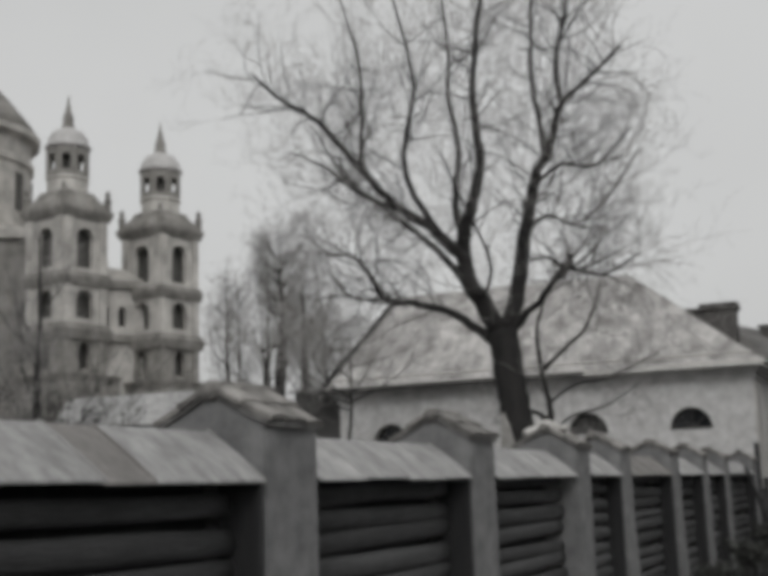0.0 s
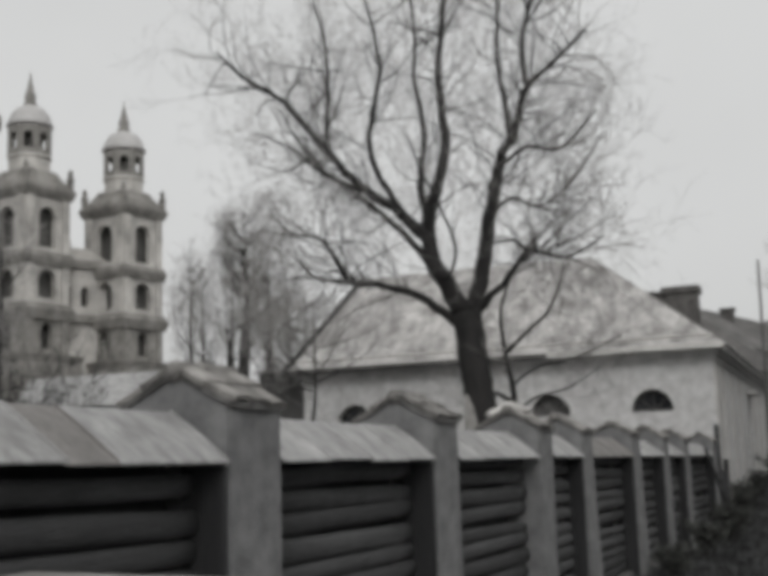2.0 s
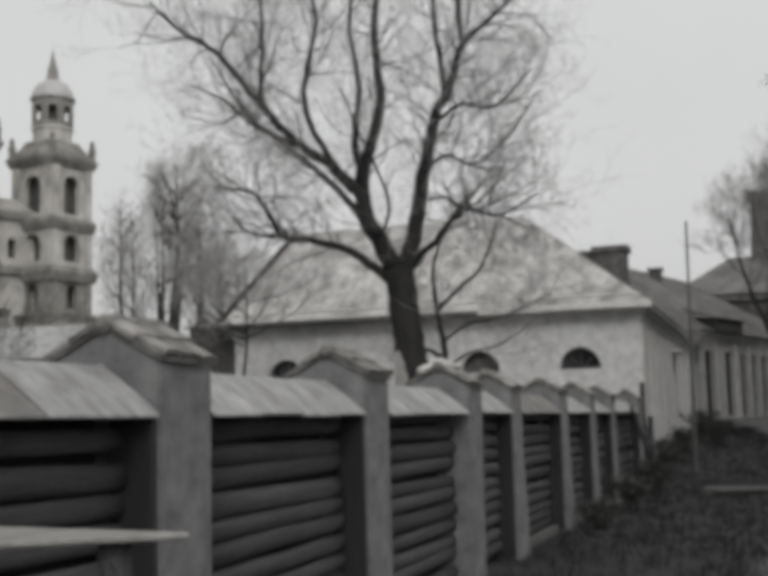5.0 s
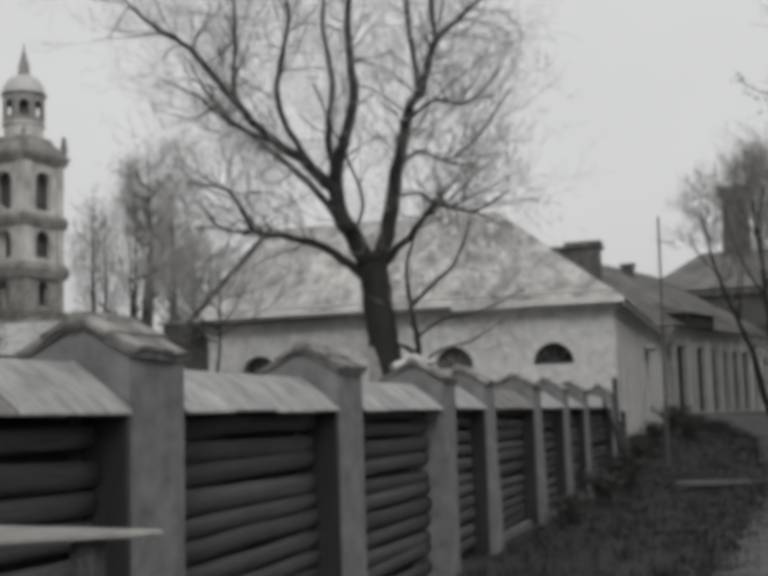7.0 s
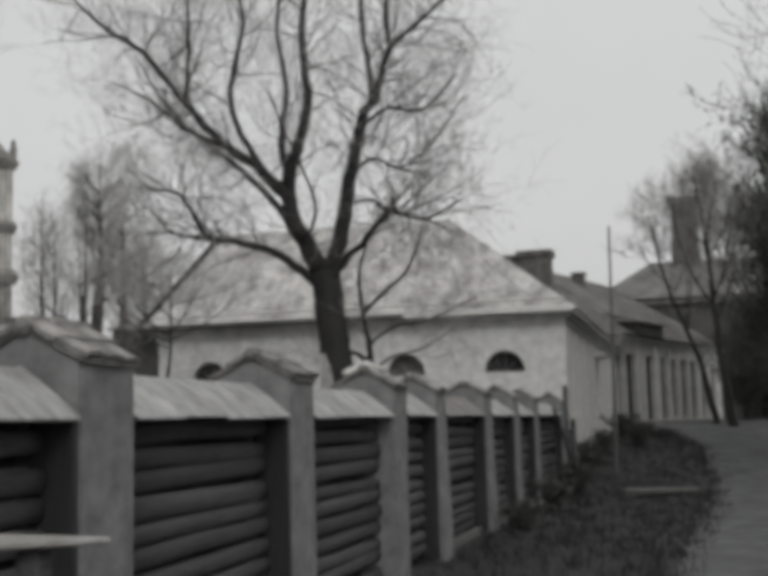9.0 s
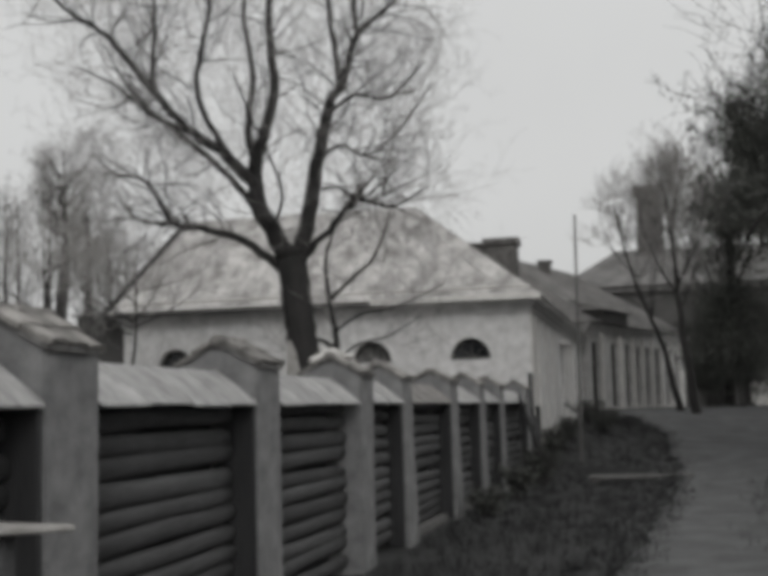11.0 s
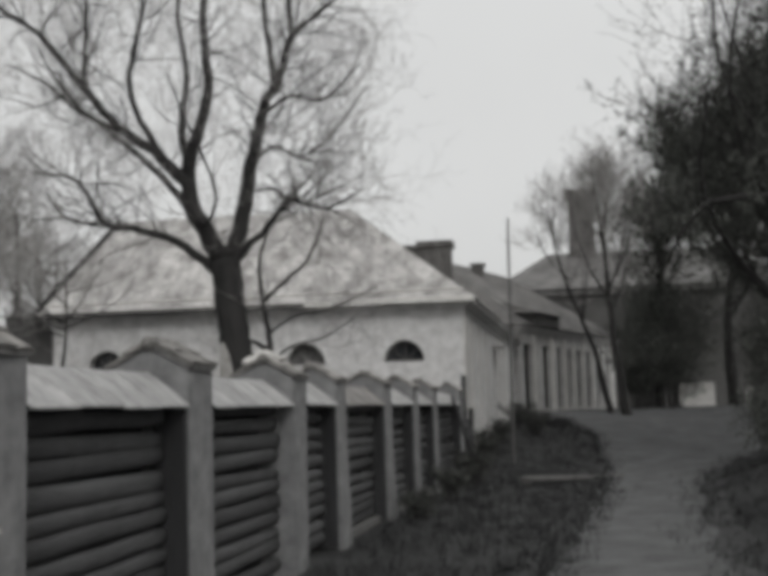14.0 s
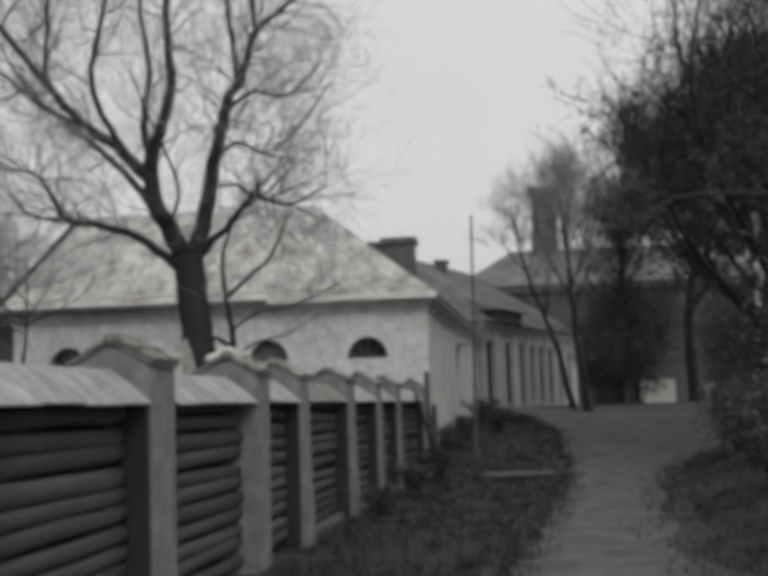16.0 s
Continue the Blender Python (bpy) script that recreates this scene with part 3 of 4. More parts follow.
part("cap", boxed(-0.86, 0.84, -0.62, 0.62, 2.3, 2.62, 0.03), BRICKY, stack)
part("flue", boxed(-1.9, -0.72, -0.4, 0.4, -1.5, 2.3, 0.02), BRICKY, stack)
part("flue_cap", boxed(-2.05, -0.87, -0.5, 0.5, 2.302, 2.46, 0.02), BRICKY, stack)

# ---- large house behind the trees ----
house = thing("large_far_house", 0, 0, 0, "large grey two-storey house with dark hip roof behind trees", "house")
hx0, hx1, hy0, hy1 = -5.4, 13.0, 76.0, 88.0
part("front_wall", boxed(hx0, hx1, hy0, hy0 + 0.5, 0.9, 8.7), HOUSEWALL, house)
part("side_wall", boxed(hx0, hx0 + 0.5, hy0 + 0.502, hy1, 0.9, 8.7), HOUSEWALL, house)
part("side_wall", boxed(hx1 - 0.5, hx1, hy0 + 0.502, hy1, 0.9, 8.7), HOUSEWALL, house)
part("back_wall", boxed(hx0 + 0.5, hx1 - 0.5, hy1 - 0.5, hy1, 0.9, 8.7), HOUSEWALL, house)
part("cornice_moulding", boxed(hx0 - 0.3, hx1 + 0.3, hy0 - 0.3, hy0 - 0.002, 8.5, 8.85), HOUSEROOF, house)
ra, rb, rc, rd = (hx0 - 0.5, hy0 - 0.5, 8.86), (hx1 + 0.5, hy0 - 0.5, 8.86), (hx1 - 4, 82, 11.9), (hx0 + 3.2, 82, 11.9)
sheet_slope(house, ra, rb, rc, rd, 1.0, HOUSEROOF)
sheet_slope(house, (hx1 + 0.5, hy1 + 0.5, 8.86), (hx0 - 0.5, hy1 + 0.5, 8.86), rd, rc, 1.0, HOUSEROOF)
sheet_slope(house, (hx0 - 0.5, hy1 + 0.5, 8.86), ra, rd, (rd[0], 82.01, 11.9), 1.0, HOUSEROOF)
sheet_slope(house, rb, (hx1 + 0.5, hy1 + 0.5, 8.86), (rc[0], 82.01, 11.9), rc, 1.0, HOUSEROOF)
part("chimney", boxed(-0.75, 1.0, 81, 82.6, 10.5, 15.8, 0.05), BRICKY, house)
part("chimney_cap", boxed(-0.95, 1.2, 80.8, 82.8, 15.75, 16.2, 0.05), BRICKY, house)
for a, b, z0, z1 in ((4.6, 6.4, 1.0, 2.48), (7.9, 8.85, 1.0, 2.26)):
    w = thing("low_white_wall", a, 62, 0, "short stretch of white painted low wall by the road", "wall")
    part("wall_panel", boxed(0, b - a, 0, 0.3, z0, z1, 0.02), PALE, w)
    part("wall_cap", boxed(-0.06, b - a + 0.06, -0.06, 0.36, z1, z1 + 0.09, 0.02), SLABM, w)


# ---- church ----
def church_tower(x, y, top_scale, turn):
    t = thing("church_tower", x, y, 0, "weathered baroque church tower with lantern, cupola and spire", "church tower", "twin towers of the church", turn=turn)
    k, s = top_scale, 5.35
    h = s / 2

    def ring(name, z0, z1, o0, o1, mat):
        part(name, lathe([((h + o0) * 1.4142, z0), ((h + o1) * 1.4142, z1)], 4, math.pi / 4), mat, t)

    ring("base", -1, 12.0 * k, 0.9, 0.9, CHURCHDARK)
    ring("cornice", 12.0 * k, 12.6 * k, 0.95, 1.15, CHURCHDARK)
    for z0, z1, wz0, wz1, ww, mat in ((12.6, 15.9, 13.2, 15.6, 1.4, CHURCHDARK), (17.4, 20.9, 17.9, 20.6, 2.1, CHURCHWALL), (22.2, 27.3, 22.6, 26.4, 2.1, CHURCHWALL)):
        for j in range(4):
            w = part("storey_wall", pierced(s, z1 * k, 0.6, [(h - ww / 2, h + ww / 2, wz0 * k, wz1 * k, True)], z0 * k), mat, t)
            w.matrix_local = pose(0, 0, 0, 0, 0, 90 * j) @ Matrix.Translation((-h, -h + 0.003 * (j % 2), 0))
            for e in (-1, 1):
                c = part("pilaster", boxed(e * (h - 0.5) - 0.42, e * (h - 0.5) + 0.42, -h - 0.16, -h - 0.001, z0 * k, z1 * k), mat, t)
                c.matrix_local = pose(0, 0, 0, 0, 0, 90 * j)
        # solid block coloured as the shade behind the openings
        part("shade_core", boxed(-h + 1.0, h - 1.0, -h + 1.0, h - 1.0, z0 * k, z1 * k), CHURCHSHADE, t)
    ring("cornice", 15.9 * k, 16.8 * k, 0.3, 0.55, CHURCHDARK)
    ring("cornice_step", 16.8 * k, 17.4 * k, 0.45, 0.2, CHURCHDARK)
    ring("cornice", 20.9 * k, 21.7 * k, 0.2, 0.4, CHURCHDARK)
    ring("cornice_step", 21.7 * k, 22.2 * k, 0.4, 0.2, CHURCHDARK)
    ring("cornice", 27.3 * k, 28.0 * k, 0.2, 0.48, CHURCHDARK)
    ring("cornice_step", 28.0 * k, 28.3 * k, 0.48, 0.46, CHURCHDARK)
    # the swept roof between the cornice and the lantern
    part("swept_roof", lathe([((h + 0.35) * 1.40, 28.3 * k), ((h + 0.2) * 1.38, 28.7 * k), (h * 1.15, 29.4 * k), (h * 0.95, 30.1 * k)], 4, math.pi / 4), CHURCHDARK, t)
    for j in range(4):
        a = math.pi / 4 + j * math.pi / 2
        part("pinnacle", lathe([(0.32, 28.2 * k), (0.32, 29.3 * k), (0.42, 29.4 * k), (0.2, 29.8 * k), (0.28, 30.1 * k), (0.05, 30.5 * k)], 8, 0, (h + 0.3) * 1.3 * math.cos(a), (h + 0.3) * 1.3 * math.sin(a)), CHURCHDARK, t)
    r = 2.0
    part("lantern_base", lathe([(r * 1.02, 30.0 * k), (r * 1.02, 31.2 * k), (r * 1.09, 31.3 * k), (r * 1.09, 31.6 * k)], 8, math.pi / 8), CHURCHWALL, t)
    side = 2 * r * math.tan(math.pi / 8)
    for j in range(8):
        w = part("lantern_wall", pierced(side, 34.4 * k, 0.3, [(side / 2 - 0.42, side / 2 + 0.42, 32.1 * k, 33.7 * k, True)], 31.6 * k), CHURCHDARK, t)
        w.matrix_local = pose(0, 0, 0, 0, 0, 45 * j) @ Matrix.Translation((-side / 2, -r, 0))
    # core coloured as the shade inside the lantern
    part("shade_core", lathe([(1.2, 31.6 * k), (1.2, 34.3 * k)], 8), CHURCHSHADE, t)
    part("cupola", lathe([(r * 1.1, 34.4 * k), (r * 1.12, 34.65 * k), (r * 1.02, 34.9 * k), (r * 0.97, 35.4 * k), (r * 0.74, 36.1 * k), (r * 0.38, 36.5 * k), (0.5, 36.65 * k)], 16), CHURCHROOF, t, "pale metal cupola", True)
    part("spire", lathe([(0.55, 36.6 * k), (0.64, 36.85 * k), (0.44, 37.1 * k), (0.58, 37.4 * k), (0.34, 38.2 * k), (0.14, 39.1 * k), (0.03, 40.0 * k)], 10), CHURCHDARK, t, "", True)
    return t


church_tower(-67.1, 99.5, 1.0, 79)
church_tower(-72.1, 90.9, 1.03, 79)
facade = thing("church_wall", -72.1, 90.9, 0, "weathered church front wall between the towers", "church front", turn=60)
part("front_wall", pierced(10, 22.6, 0.8, [(3.6, 4.4, 18.2, 20.2, True), (5.4, 6.2, 18.2, 20.2, True), (4.2, 5.8, 7, 12, True)], -1), CHURCHWALL, facade)
# block coloured as the shade behind the front's openings
part("shade_core", boxed(3, 7, 1.2, 1.4, 6, 21), CHURCHSHADE, facade)
part("cornice", boxed(0, 10, -0.5, -0.002, 16.6, 17.4), CHURCHDARK, facade)
part("cornice", boxed(0, 10, -0.4, -0.002, 22.0, 22.8), CHURCHDARK, facade)
bm = bmesh.new()
prism(bm, [(1.5, 0, 22.8), (8.5, 0, 22.8), (6.2, 0, 24.0), (3.8, 0, 24.0)], [(1.5, 0.8, 22.8), (8.5, 0.8, 22.8), (6.2, 0.8, 24.0), (3.8, 0.8, 24.0)])
part("gable", bm, CHURCHWALL, facade)
nave = thing("church_nave", -86, 97, 0, "large weathered church nave with drum and dome", "church", turn=34)
part("body", boxed(-22, 10.5, -8, 9, -1, 27.5, 0.1), CHURCHDARK, nave)
part("cornice", boxed(-22.6, 11.1, -8.6, 9.6, 27.5, 28.6, 0.1), CHURCHWALL, nave)
part("drum", lathe([(10.2, 28.6), (10.2, 29.4), (9.3, 29.5), (9.3, 36.4), (9.6, 36.6), (9.6, 37.2), (9.3, 37.4), (9.3, 39.2), (10.2, 39.6), (10.2, 40.3)], 24, 0, -6, 0), CHURCHWALL, nave)
for i in range(12):
    a = math.tau * i / 12 + 0.1
    o = part("drum_window", boxed(-0.6, 0.6, -0.1, 0.1, 31.5, 35.5), CHURCHSHADE, nave)
    o.matrix_local = pose(-6 + 9.3 * math.cos(a), 9.3 * math.sin(a), 0, 0, 0, math.degrees(a) + 90)
part("dome", lathe([(10.1, 40.3), (9.2, 41.7), (7.0, 44.4), (4.4, 47.2), (2.0, 49.3), (1.2, 49.8), (1.2, 51.6), (0.1, 53)], 28, 0, -6, 0), CHURCHDARK, nave, "steep dull metal dome", True)
for j in range(5):
    part("nave_window", boxed(-19 + 5.6 * j, -17.2 + 5.6 * j, -8.05, -7.9, 14, 21), CHURCHSHADE, nave)

shed = thing("pale_outbuilding", -16.2, 25.3, 0, "low outbuilding with pale metal roof behind the fence", "outbuilding", turn=36)
part("wall", boxed(-3.0, 0, 0, 3, -0.2, 3.3, 0.02), WALLWHITE, shed)
sheet_slope(shed, (-3.3, -0.4, 3.3), (0.2, -0.4, 3.3), (0.2, 1.6, 4.3), (-3.0, 1.6, 4.1), 0.7, TIN)
sheet_slope(shed, (0.2, 3.6, 3.3), (-3.3, 3.6, 3.3), (-3.0, 1.6, 4.1), (0.2, 1.6, 4.3), 0.7, TIN)


# ---- trees ----
class Tree:
    """Collects limbs and twigs. Limbs are tapered tubes; twigs grow from them."""

    def __init__(self, seed, twig_r=0.005, gravity=0.25, top=0.02):
        self.rng = random.Random(seed)
        self.bark, self.twig = ([], []), ([], [])
        self.r, self.lift, self.top = twig_r, gravity, top

    def limb(self, pts, r0, r1, steps=5):
        """A limb through the points, smoothed and a little crooked. Returns its course."""
        p = [Vector(q) for q in pts]
        p = [p[0] * 2 - p[1]] + p + [p[-1] * 2 - p[-2]]
        line = []
        for i in range(1, len(p) - 2):
            for s in range(steps):
                t = s / steps
                a, b, c, d = p[i - 1], p[i], p[i + 1], p[i + 2]
                line.append(0.5 * (2 * b + (c - a) * t + (2 * a - 5 * b + 4 * c - d) * t * t + (3 * b - a - 3 * c + d) * t ** 3))
        line.append(p[-2])
        n = len(line)
        k = 9 if r0 > 0.15 else 7 if r0 > 0.06 else 5
        radii = [r0 + (r1 - r0) * (i / (n - 1)) ** 0.85 for i in range(n)]
        line = [q + Vector((self.rng.gauss(0, 1), self.rng.gauss(0, 1), self.rng.gauss(0, 1))) * min(0.02, radii[i] * 0.22) for i, q in enumerate(line)]
        tube(*self.bark, line, radii, k)
        return line, radii

    def shoot(self, p, d, length, r, depth, kids):
        rng, k = self.rng, 5 if depth > 1 else 4 if depth else 3
        pts, radii, d = [p.copy()], [r], d.normalized()
        for i in range(k):
            d = (d + Vector((rng.gauss(0, 0.27), rng.gauss(0, 0.27), rng.gauss(0, 0.27) + self.lift * 0.5))).normalized()
            pts.append(pts[-1] + d * length / k)
            radii.append(max(self.r * 0.7, r * (1 - 0.75 * (i + 1) / k)))
        tube(*(self.bark if r >= 0.011 and depth > 1 else self.twig), pts, radii, 4 if depth > 1 else 3)
        if depth:
            for i in range(kids[0]):
                t = rng.uniform(0.2, 1.0) * k
                j = min(int(t), k - 1)
                q = pts[j].lerp(pts[j + 1], t - j)
                side = Vector((rng.gauss(0, 1), rng.gauss(0, 1), rng.gauss(0.2, 0.8))).normalized()
                self.shoot(q, (pts[j + 1] - pts[j]).normalized() * 0.9 + side * 0.9, length * rng.uniform(0.4, 0.7), max(self.r, radii[j] * 0.55), depth - 1, kids[1:])

    def dress(self, course, count, length, depth, kids, start=0.15, spread=1.0):
        line, radii = course
        for i in range(count):
            t = self.rng.uniform(start, 1.0) * (len(line) - 1)
            j = min(int(t), len(line) - 2)
            along = (line[j + 1] - line[j]).normalized()
            side = Vector((self.rng.gauss(0, 1), self.rng.gauss(0, 1), self.rng.gauss(0.15, 0.8))).normalized()
            self.shoot(line[j].lerp(line[j + 1], t - j), along * 0.8 + side * spread, length * self.rng.uniform(0.6, 1.25), min(radii[j] * 0.45, self.top), depth, kids)

    def plant(self, name, label, base, bark=BARK, twig=TWIG, group="", turn=0.0, leaves=None):
        t = thing(name, *base, label, "tree", group, turn=turn)
        raw_part("trunk", *self.bark, bark, t, "dark furrowed trunk and limbs")
        raw_part("crown", *self.twig, twig, t, "crown of fine bare twigs", False)
        return t


# the large bare tree behind the fence
big = Tree(7, 0.0026, 0.22, 0.014)
tx, ty = -6.17, 20.0
P = lambda *q: [Vector((x * (1 + dy / ty) - tx, dy, 1.6 + (z - 1.6) * (1 + dy / ty))) for x, z, dy in q]
trunk = big.limb(P((-5.62, -0.2, 0), (-5.8, 1.4, 0), (-6.02, 2.6, 0), (-6.13, 3.3, 0), (-6.22, 4.1, 0), (-6.25, 4.45, 0)), 0.29, 0.265)
stem_a = big.limb(P((-6.27, 4.2, 0), (-6.81, 5.29, 0.05), (-6.9, 5.94, 0.1), (-6.75, 6.57, 0.1), (-6.52, 7.46, 0.1), (-6.6, 8.7, 0.2), (-6.51, 9.64, 0.3), (-6.2, 11.6, 0.5)), 0.19, 0.03)
stem_a2 = big.limb(P((-6.9, 5.9, 0.1), (-7.02, 6.88, 0.5), (-6.93, 7.81, 0.8), (-7.08, 8.78, 1.1), (-7.04, 9.74, 1.3), (-7.2, 11.4, 1.6)), 0.085, 0.02)
left_a = big.limb(P((-6.86, 5.6, 0.05), (-7.53, 6.38, -0.3), (-8.11, 6.74, -0.5), (-8.89, 7.61, -0.8), (-9.8, 8.73, -1.2), (-10.6, 9.3, -1.5), (-11.3, 10.0, -1.9)), 0.12, 0.02)
left_b = big.limb(P((-8.11, 6.74, -0.5), (-9.0, 7.2, 0.0), (-9.6, 7.75, 0.4), (-10.4, 8.2, 0.9)), 0.055, 0.012)
left_c = big.limb(P((-6.78, 5.1, 0), (-7.54, 6.0, 0.4), (-8.3, 6.7, 0.8), (-9.2, 7.5, 1.2), (-9.9, 8.6, 1.5)), 0.08, 0.015)
mid_a = big.limb(P((-7.4, 6.25, -0.3), (-7.98, 7.39, -0.7), (-7.89, 8.43, -1.0), (-7.76, 9.09, -1.2), (-7.93, 10.1, -1.5), (-8.3, 11.6, -1.8)), 0.065, 0.015)
mid_b = big.limb(P((-8.7, 7.4, -0.8), (-8.93, 7.81, -1.0), (-8.85, 8.88, -1.3), (-8.92, 9.89, -1.6), (-9.3, 11.3, -2.0)), 0.055, 0.012)
mid_c = big.limb(P((-6.86, 5.35, 0), (-6.6, 4.95, -0.25), (-6.42, 5.6, -0.5), (-6.95, 6.9, -0.9), (-7.3, 7.8, -1.2)), 0.05, 0.012)
stem_b = big.limb(P((-6.14, 4.2, 0), (-5.88, 5.29, 0), (-5.64, 6.34, 0), (-5.47, 7.04, 0), (-5.17, 7.55, -0.1), (-4.94, 8.33, -0.2), (-4.52, 8.63, -0.3), (-3.8, 9.2, -0.5)), 0.165, 0.02)
right_a = big.limb(P((-5.28, 7.35, 0), (-5.36, 8.13, 0.3), (-5.45, 8.98, 0.6), (-5.4, 10.4, 0.9), (-5.5, 11.5, 1.1)), 0.07, 0.015)
right_b = big.limb(P((-4.94, 8.33, -0.2), (-4.98, 9.18, -0.5), (-4.8, 9.89, -0.7), (-4.6, 11.2, -1.0)), 0.06, 0.015)
low_r = big.limb(P((-6.05, 4.3, 0), (-5.45, 4.89, -0.3), (-5.03, 5.29, -0.6), (-4.39, 5.14, -0.8), (-3.7, 5.45, -1.0)), 0.075, 0.012)
low_r2 = big.limb(P((-5.06, 5.26, -0.6), (-5.33, 5.54, -0.4), (-5.7, 5.5, -0.2)), 0.04, 0.012)
knot = big.limb(P((-5.15, 5.2, -0.6), (-5.05, 5.3, -0.6), (-4.97, 5.4, -0.6), (-4.95, 5.48, -0.6)), 0.09, 0.06)
big.dress(knot, 26, 0.35, 1, (4,), 0.0, 1.5)
low_l = big.limb(P((-6.4, 4.1, 0), (-7.12, 4.66, -0.4), (-7.98, 4.95, -0.8), (-8.5, 5.08, -1.1), (-9.05, 5.9, -1.4), (-9.9, 6.1, -1.7)), 0.095, 0.014)
low_l2 = big.limb(P((-8.4, 5.05, -1.0), (-9.2, 5.2, -0.8), (-9.6, 5.7, -0.6)), 0.04, 0.01)
side_r = big.limb(P((-5.75, 6.0, 0), (-5.3, 6.3, 0.5), (-4.8, 6.1, 0.9), (-4.2, 6.5, 1.3), (-3.6, 7.3, 1.6)), 0.045, 0.012)
side_r2 = big.limb(P((-5.5, 6.9, 0), (-5.0, 7.2, -0.5), (-4.4, 7.1, -1.0), (-3.7, 7.7, -1.4)), 0.04, 0.012)
for course, count, length in ((stem_a, 34, 1.3), (stem_a2, 26, 1.2), (left_a, 46, 1.35), (left_b, 22, 1.1), (left_c, 26, 1.1), (mid_a, 28, 1.2), (mid_b, 26, 1.2), (mid_c, 10, 0.9),
                              (stem_b, 40, 1.35), (right_a, 24, 1.2), (right_b, 24, 1.2), (low_r, 22, 1.3), (low_r2, 8, 0.9), (low_l, 30, 1.2), (low_l2, 16, 1.0), (side_r, 22, 1.2), (side_r2, 24, 1.2)):
    big.dress(course, round(count * 0.88), length * 1.12, 3, (4, 4, 2), 0.2, 1.3)
# drooping side shoots low on the crown
big.lift = -0.12
for course, count, length in ((low_l, 20, 1.5), (low_r, 12, 1.5), (stem_a, 12, 1.5), (stem_b, 16, 1.5), (low_l2, 10, 1.2), (side_r, 10, 1.3)):
    big.dress(course, count, length, 2, (5, 3), 0.32, 1.4)
big.plant("bare_deciduous_tree", "large bare tree with a forked dark trunk behind the fence", (tx, ty, 0))

# a sapling beside it
young = Tree(3, 0.0032, 0.15, 0.0105)
y1_ = young.limb([(0, 0, -0.1), (0.02, 0, 1.5), (0.1, 0, 2.6), (0.02, 0, 3.4), (-0.1, 0.1, 4.3), (0.1, 0.1, 5.0)], 0.1, 0.02)
y2_ = young.limb([(0.08, 0, 2.7), (-0.25, 0, 2.85), (-0.5, 0.1, 2.7)], 0.06, 0.02)
y3_ = young.limb([(0.02, 0, 3.6), (0.45, -0.1, 3.95), (0.85, -0.2, 4.25), (1.1, -0.2, 4.8), (1.2, -0.2, 5.2)], 0.045, 0.012)
y5_ = young.limb([(0.1, 0, 3.0), (0.55, 0, 3.3), (1.2, -0.1, 3.38), (2.1, -0.1, 3.75)], 0.032, 0.01)
y4_ = young.limb([(0.1, 0, 2.5), (0.5, 0.2, 2.78), (1.0, 0.3, 2.9), (1.6, 0.3, 3.25)], 0.03, 0.01)
for c, n in ((y1_, 24), (y2_, 10), (y3_, 17), (y4_, 14), (y5_, 14)):
    young.dress(c, round(n * 0.75), 1.1, 3, (4, 3, 2), 0.5)
young.plant("bare_sapling", "thin dark sapling with a broken limb beside the large tree", (-5.68, 20.5, 0))


def upright(seed, height, trunk_r, spread, limbs, twig_r, count, length, kids=(4, 3), lean=(0, 0), first=0.3, gravity=0.5, broad=False, thin=0.42, taper=0.12):
    """A bare tree of upright habit."""
    t = Tree(seed, twig_r, gravity, max(0.0105, 1.4 * twig_r))
    rng = t.rng
    top = Vector((lean[0], lean[1], height))
    stem = t.limb([(0, 0, -0.3), top * 0.3 + Vector((rng.gauss(0, 0.1), 0, 0)), top * 0.65 + Vector((rng.gauss(0, 0.2), 0, 0)), top], trunk_r, trunk_r * taper)
    t.dress(stem, count, length * 0.8, len(kids), kids, 0.45)
    for i in range(limbs):
        h = rng.uniform(first, 0.85)
        a = rng.uniform(0, math.tau)
        out = spread * (0.75 if broad else 1.15 - h) * rng.uniform(0.5, 1.2)
        o = top * h
        l = height * (1 - h) * rng.uniform(0.5, 0.85)
        c = t.limb([o, o + Vector((out * 0.6 * math.cos(a), out * 0.6 * math.sin(a), l * 0.3)), o + Vector((out * math.cos(a), out * math.sin(a), l * 0.65)),
                    o + Vector((out * 1.15 * math.cos(a + 0.2), out * 1.15 * math.sin(a + 0.2), l))], trunk_r * thin * (1.1 - h), trunk_r * 0.06, 3)
        t.dress(c, count, length, len(kids), kids, 0.15)
    return t


far = "row of bare trees by the church"


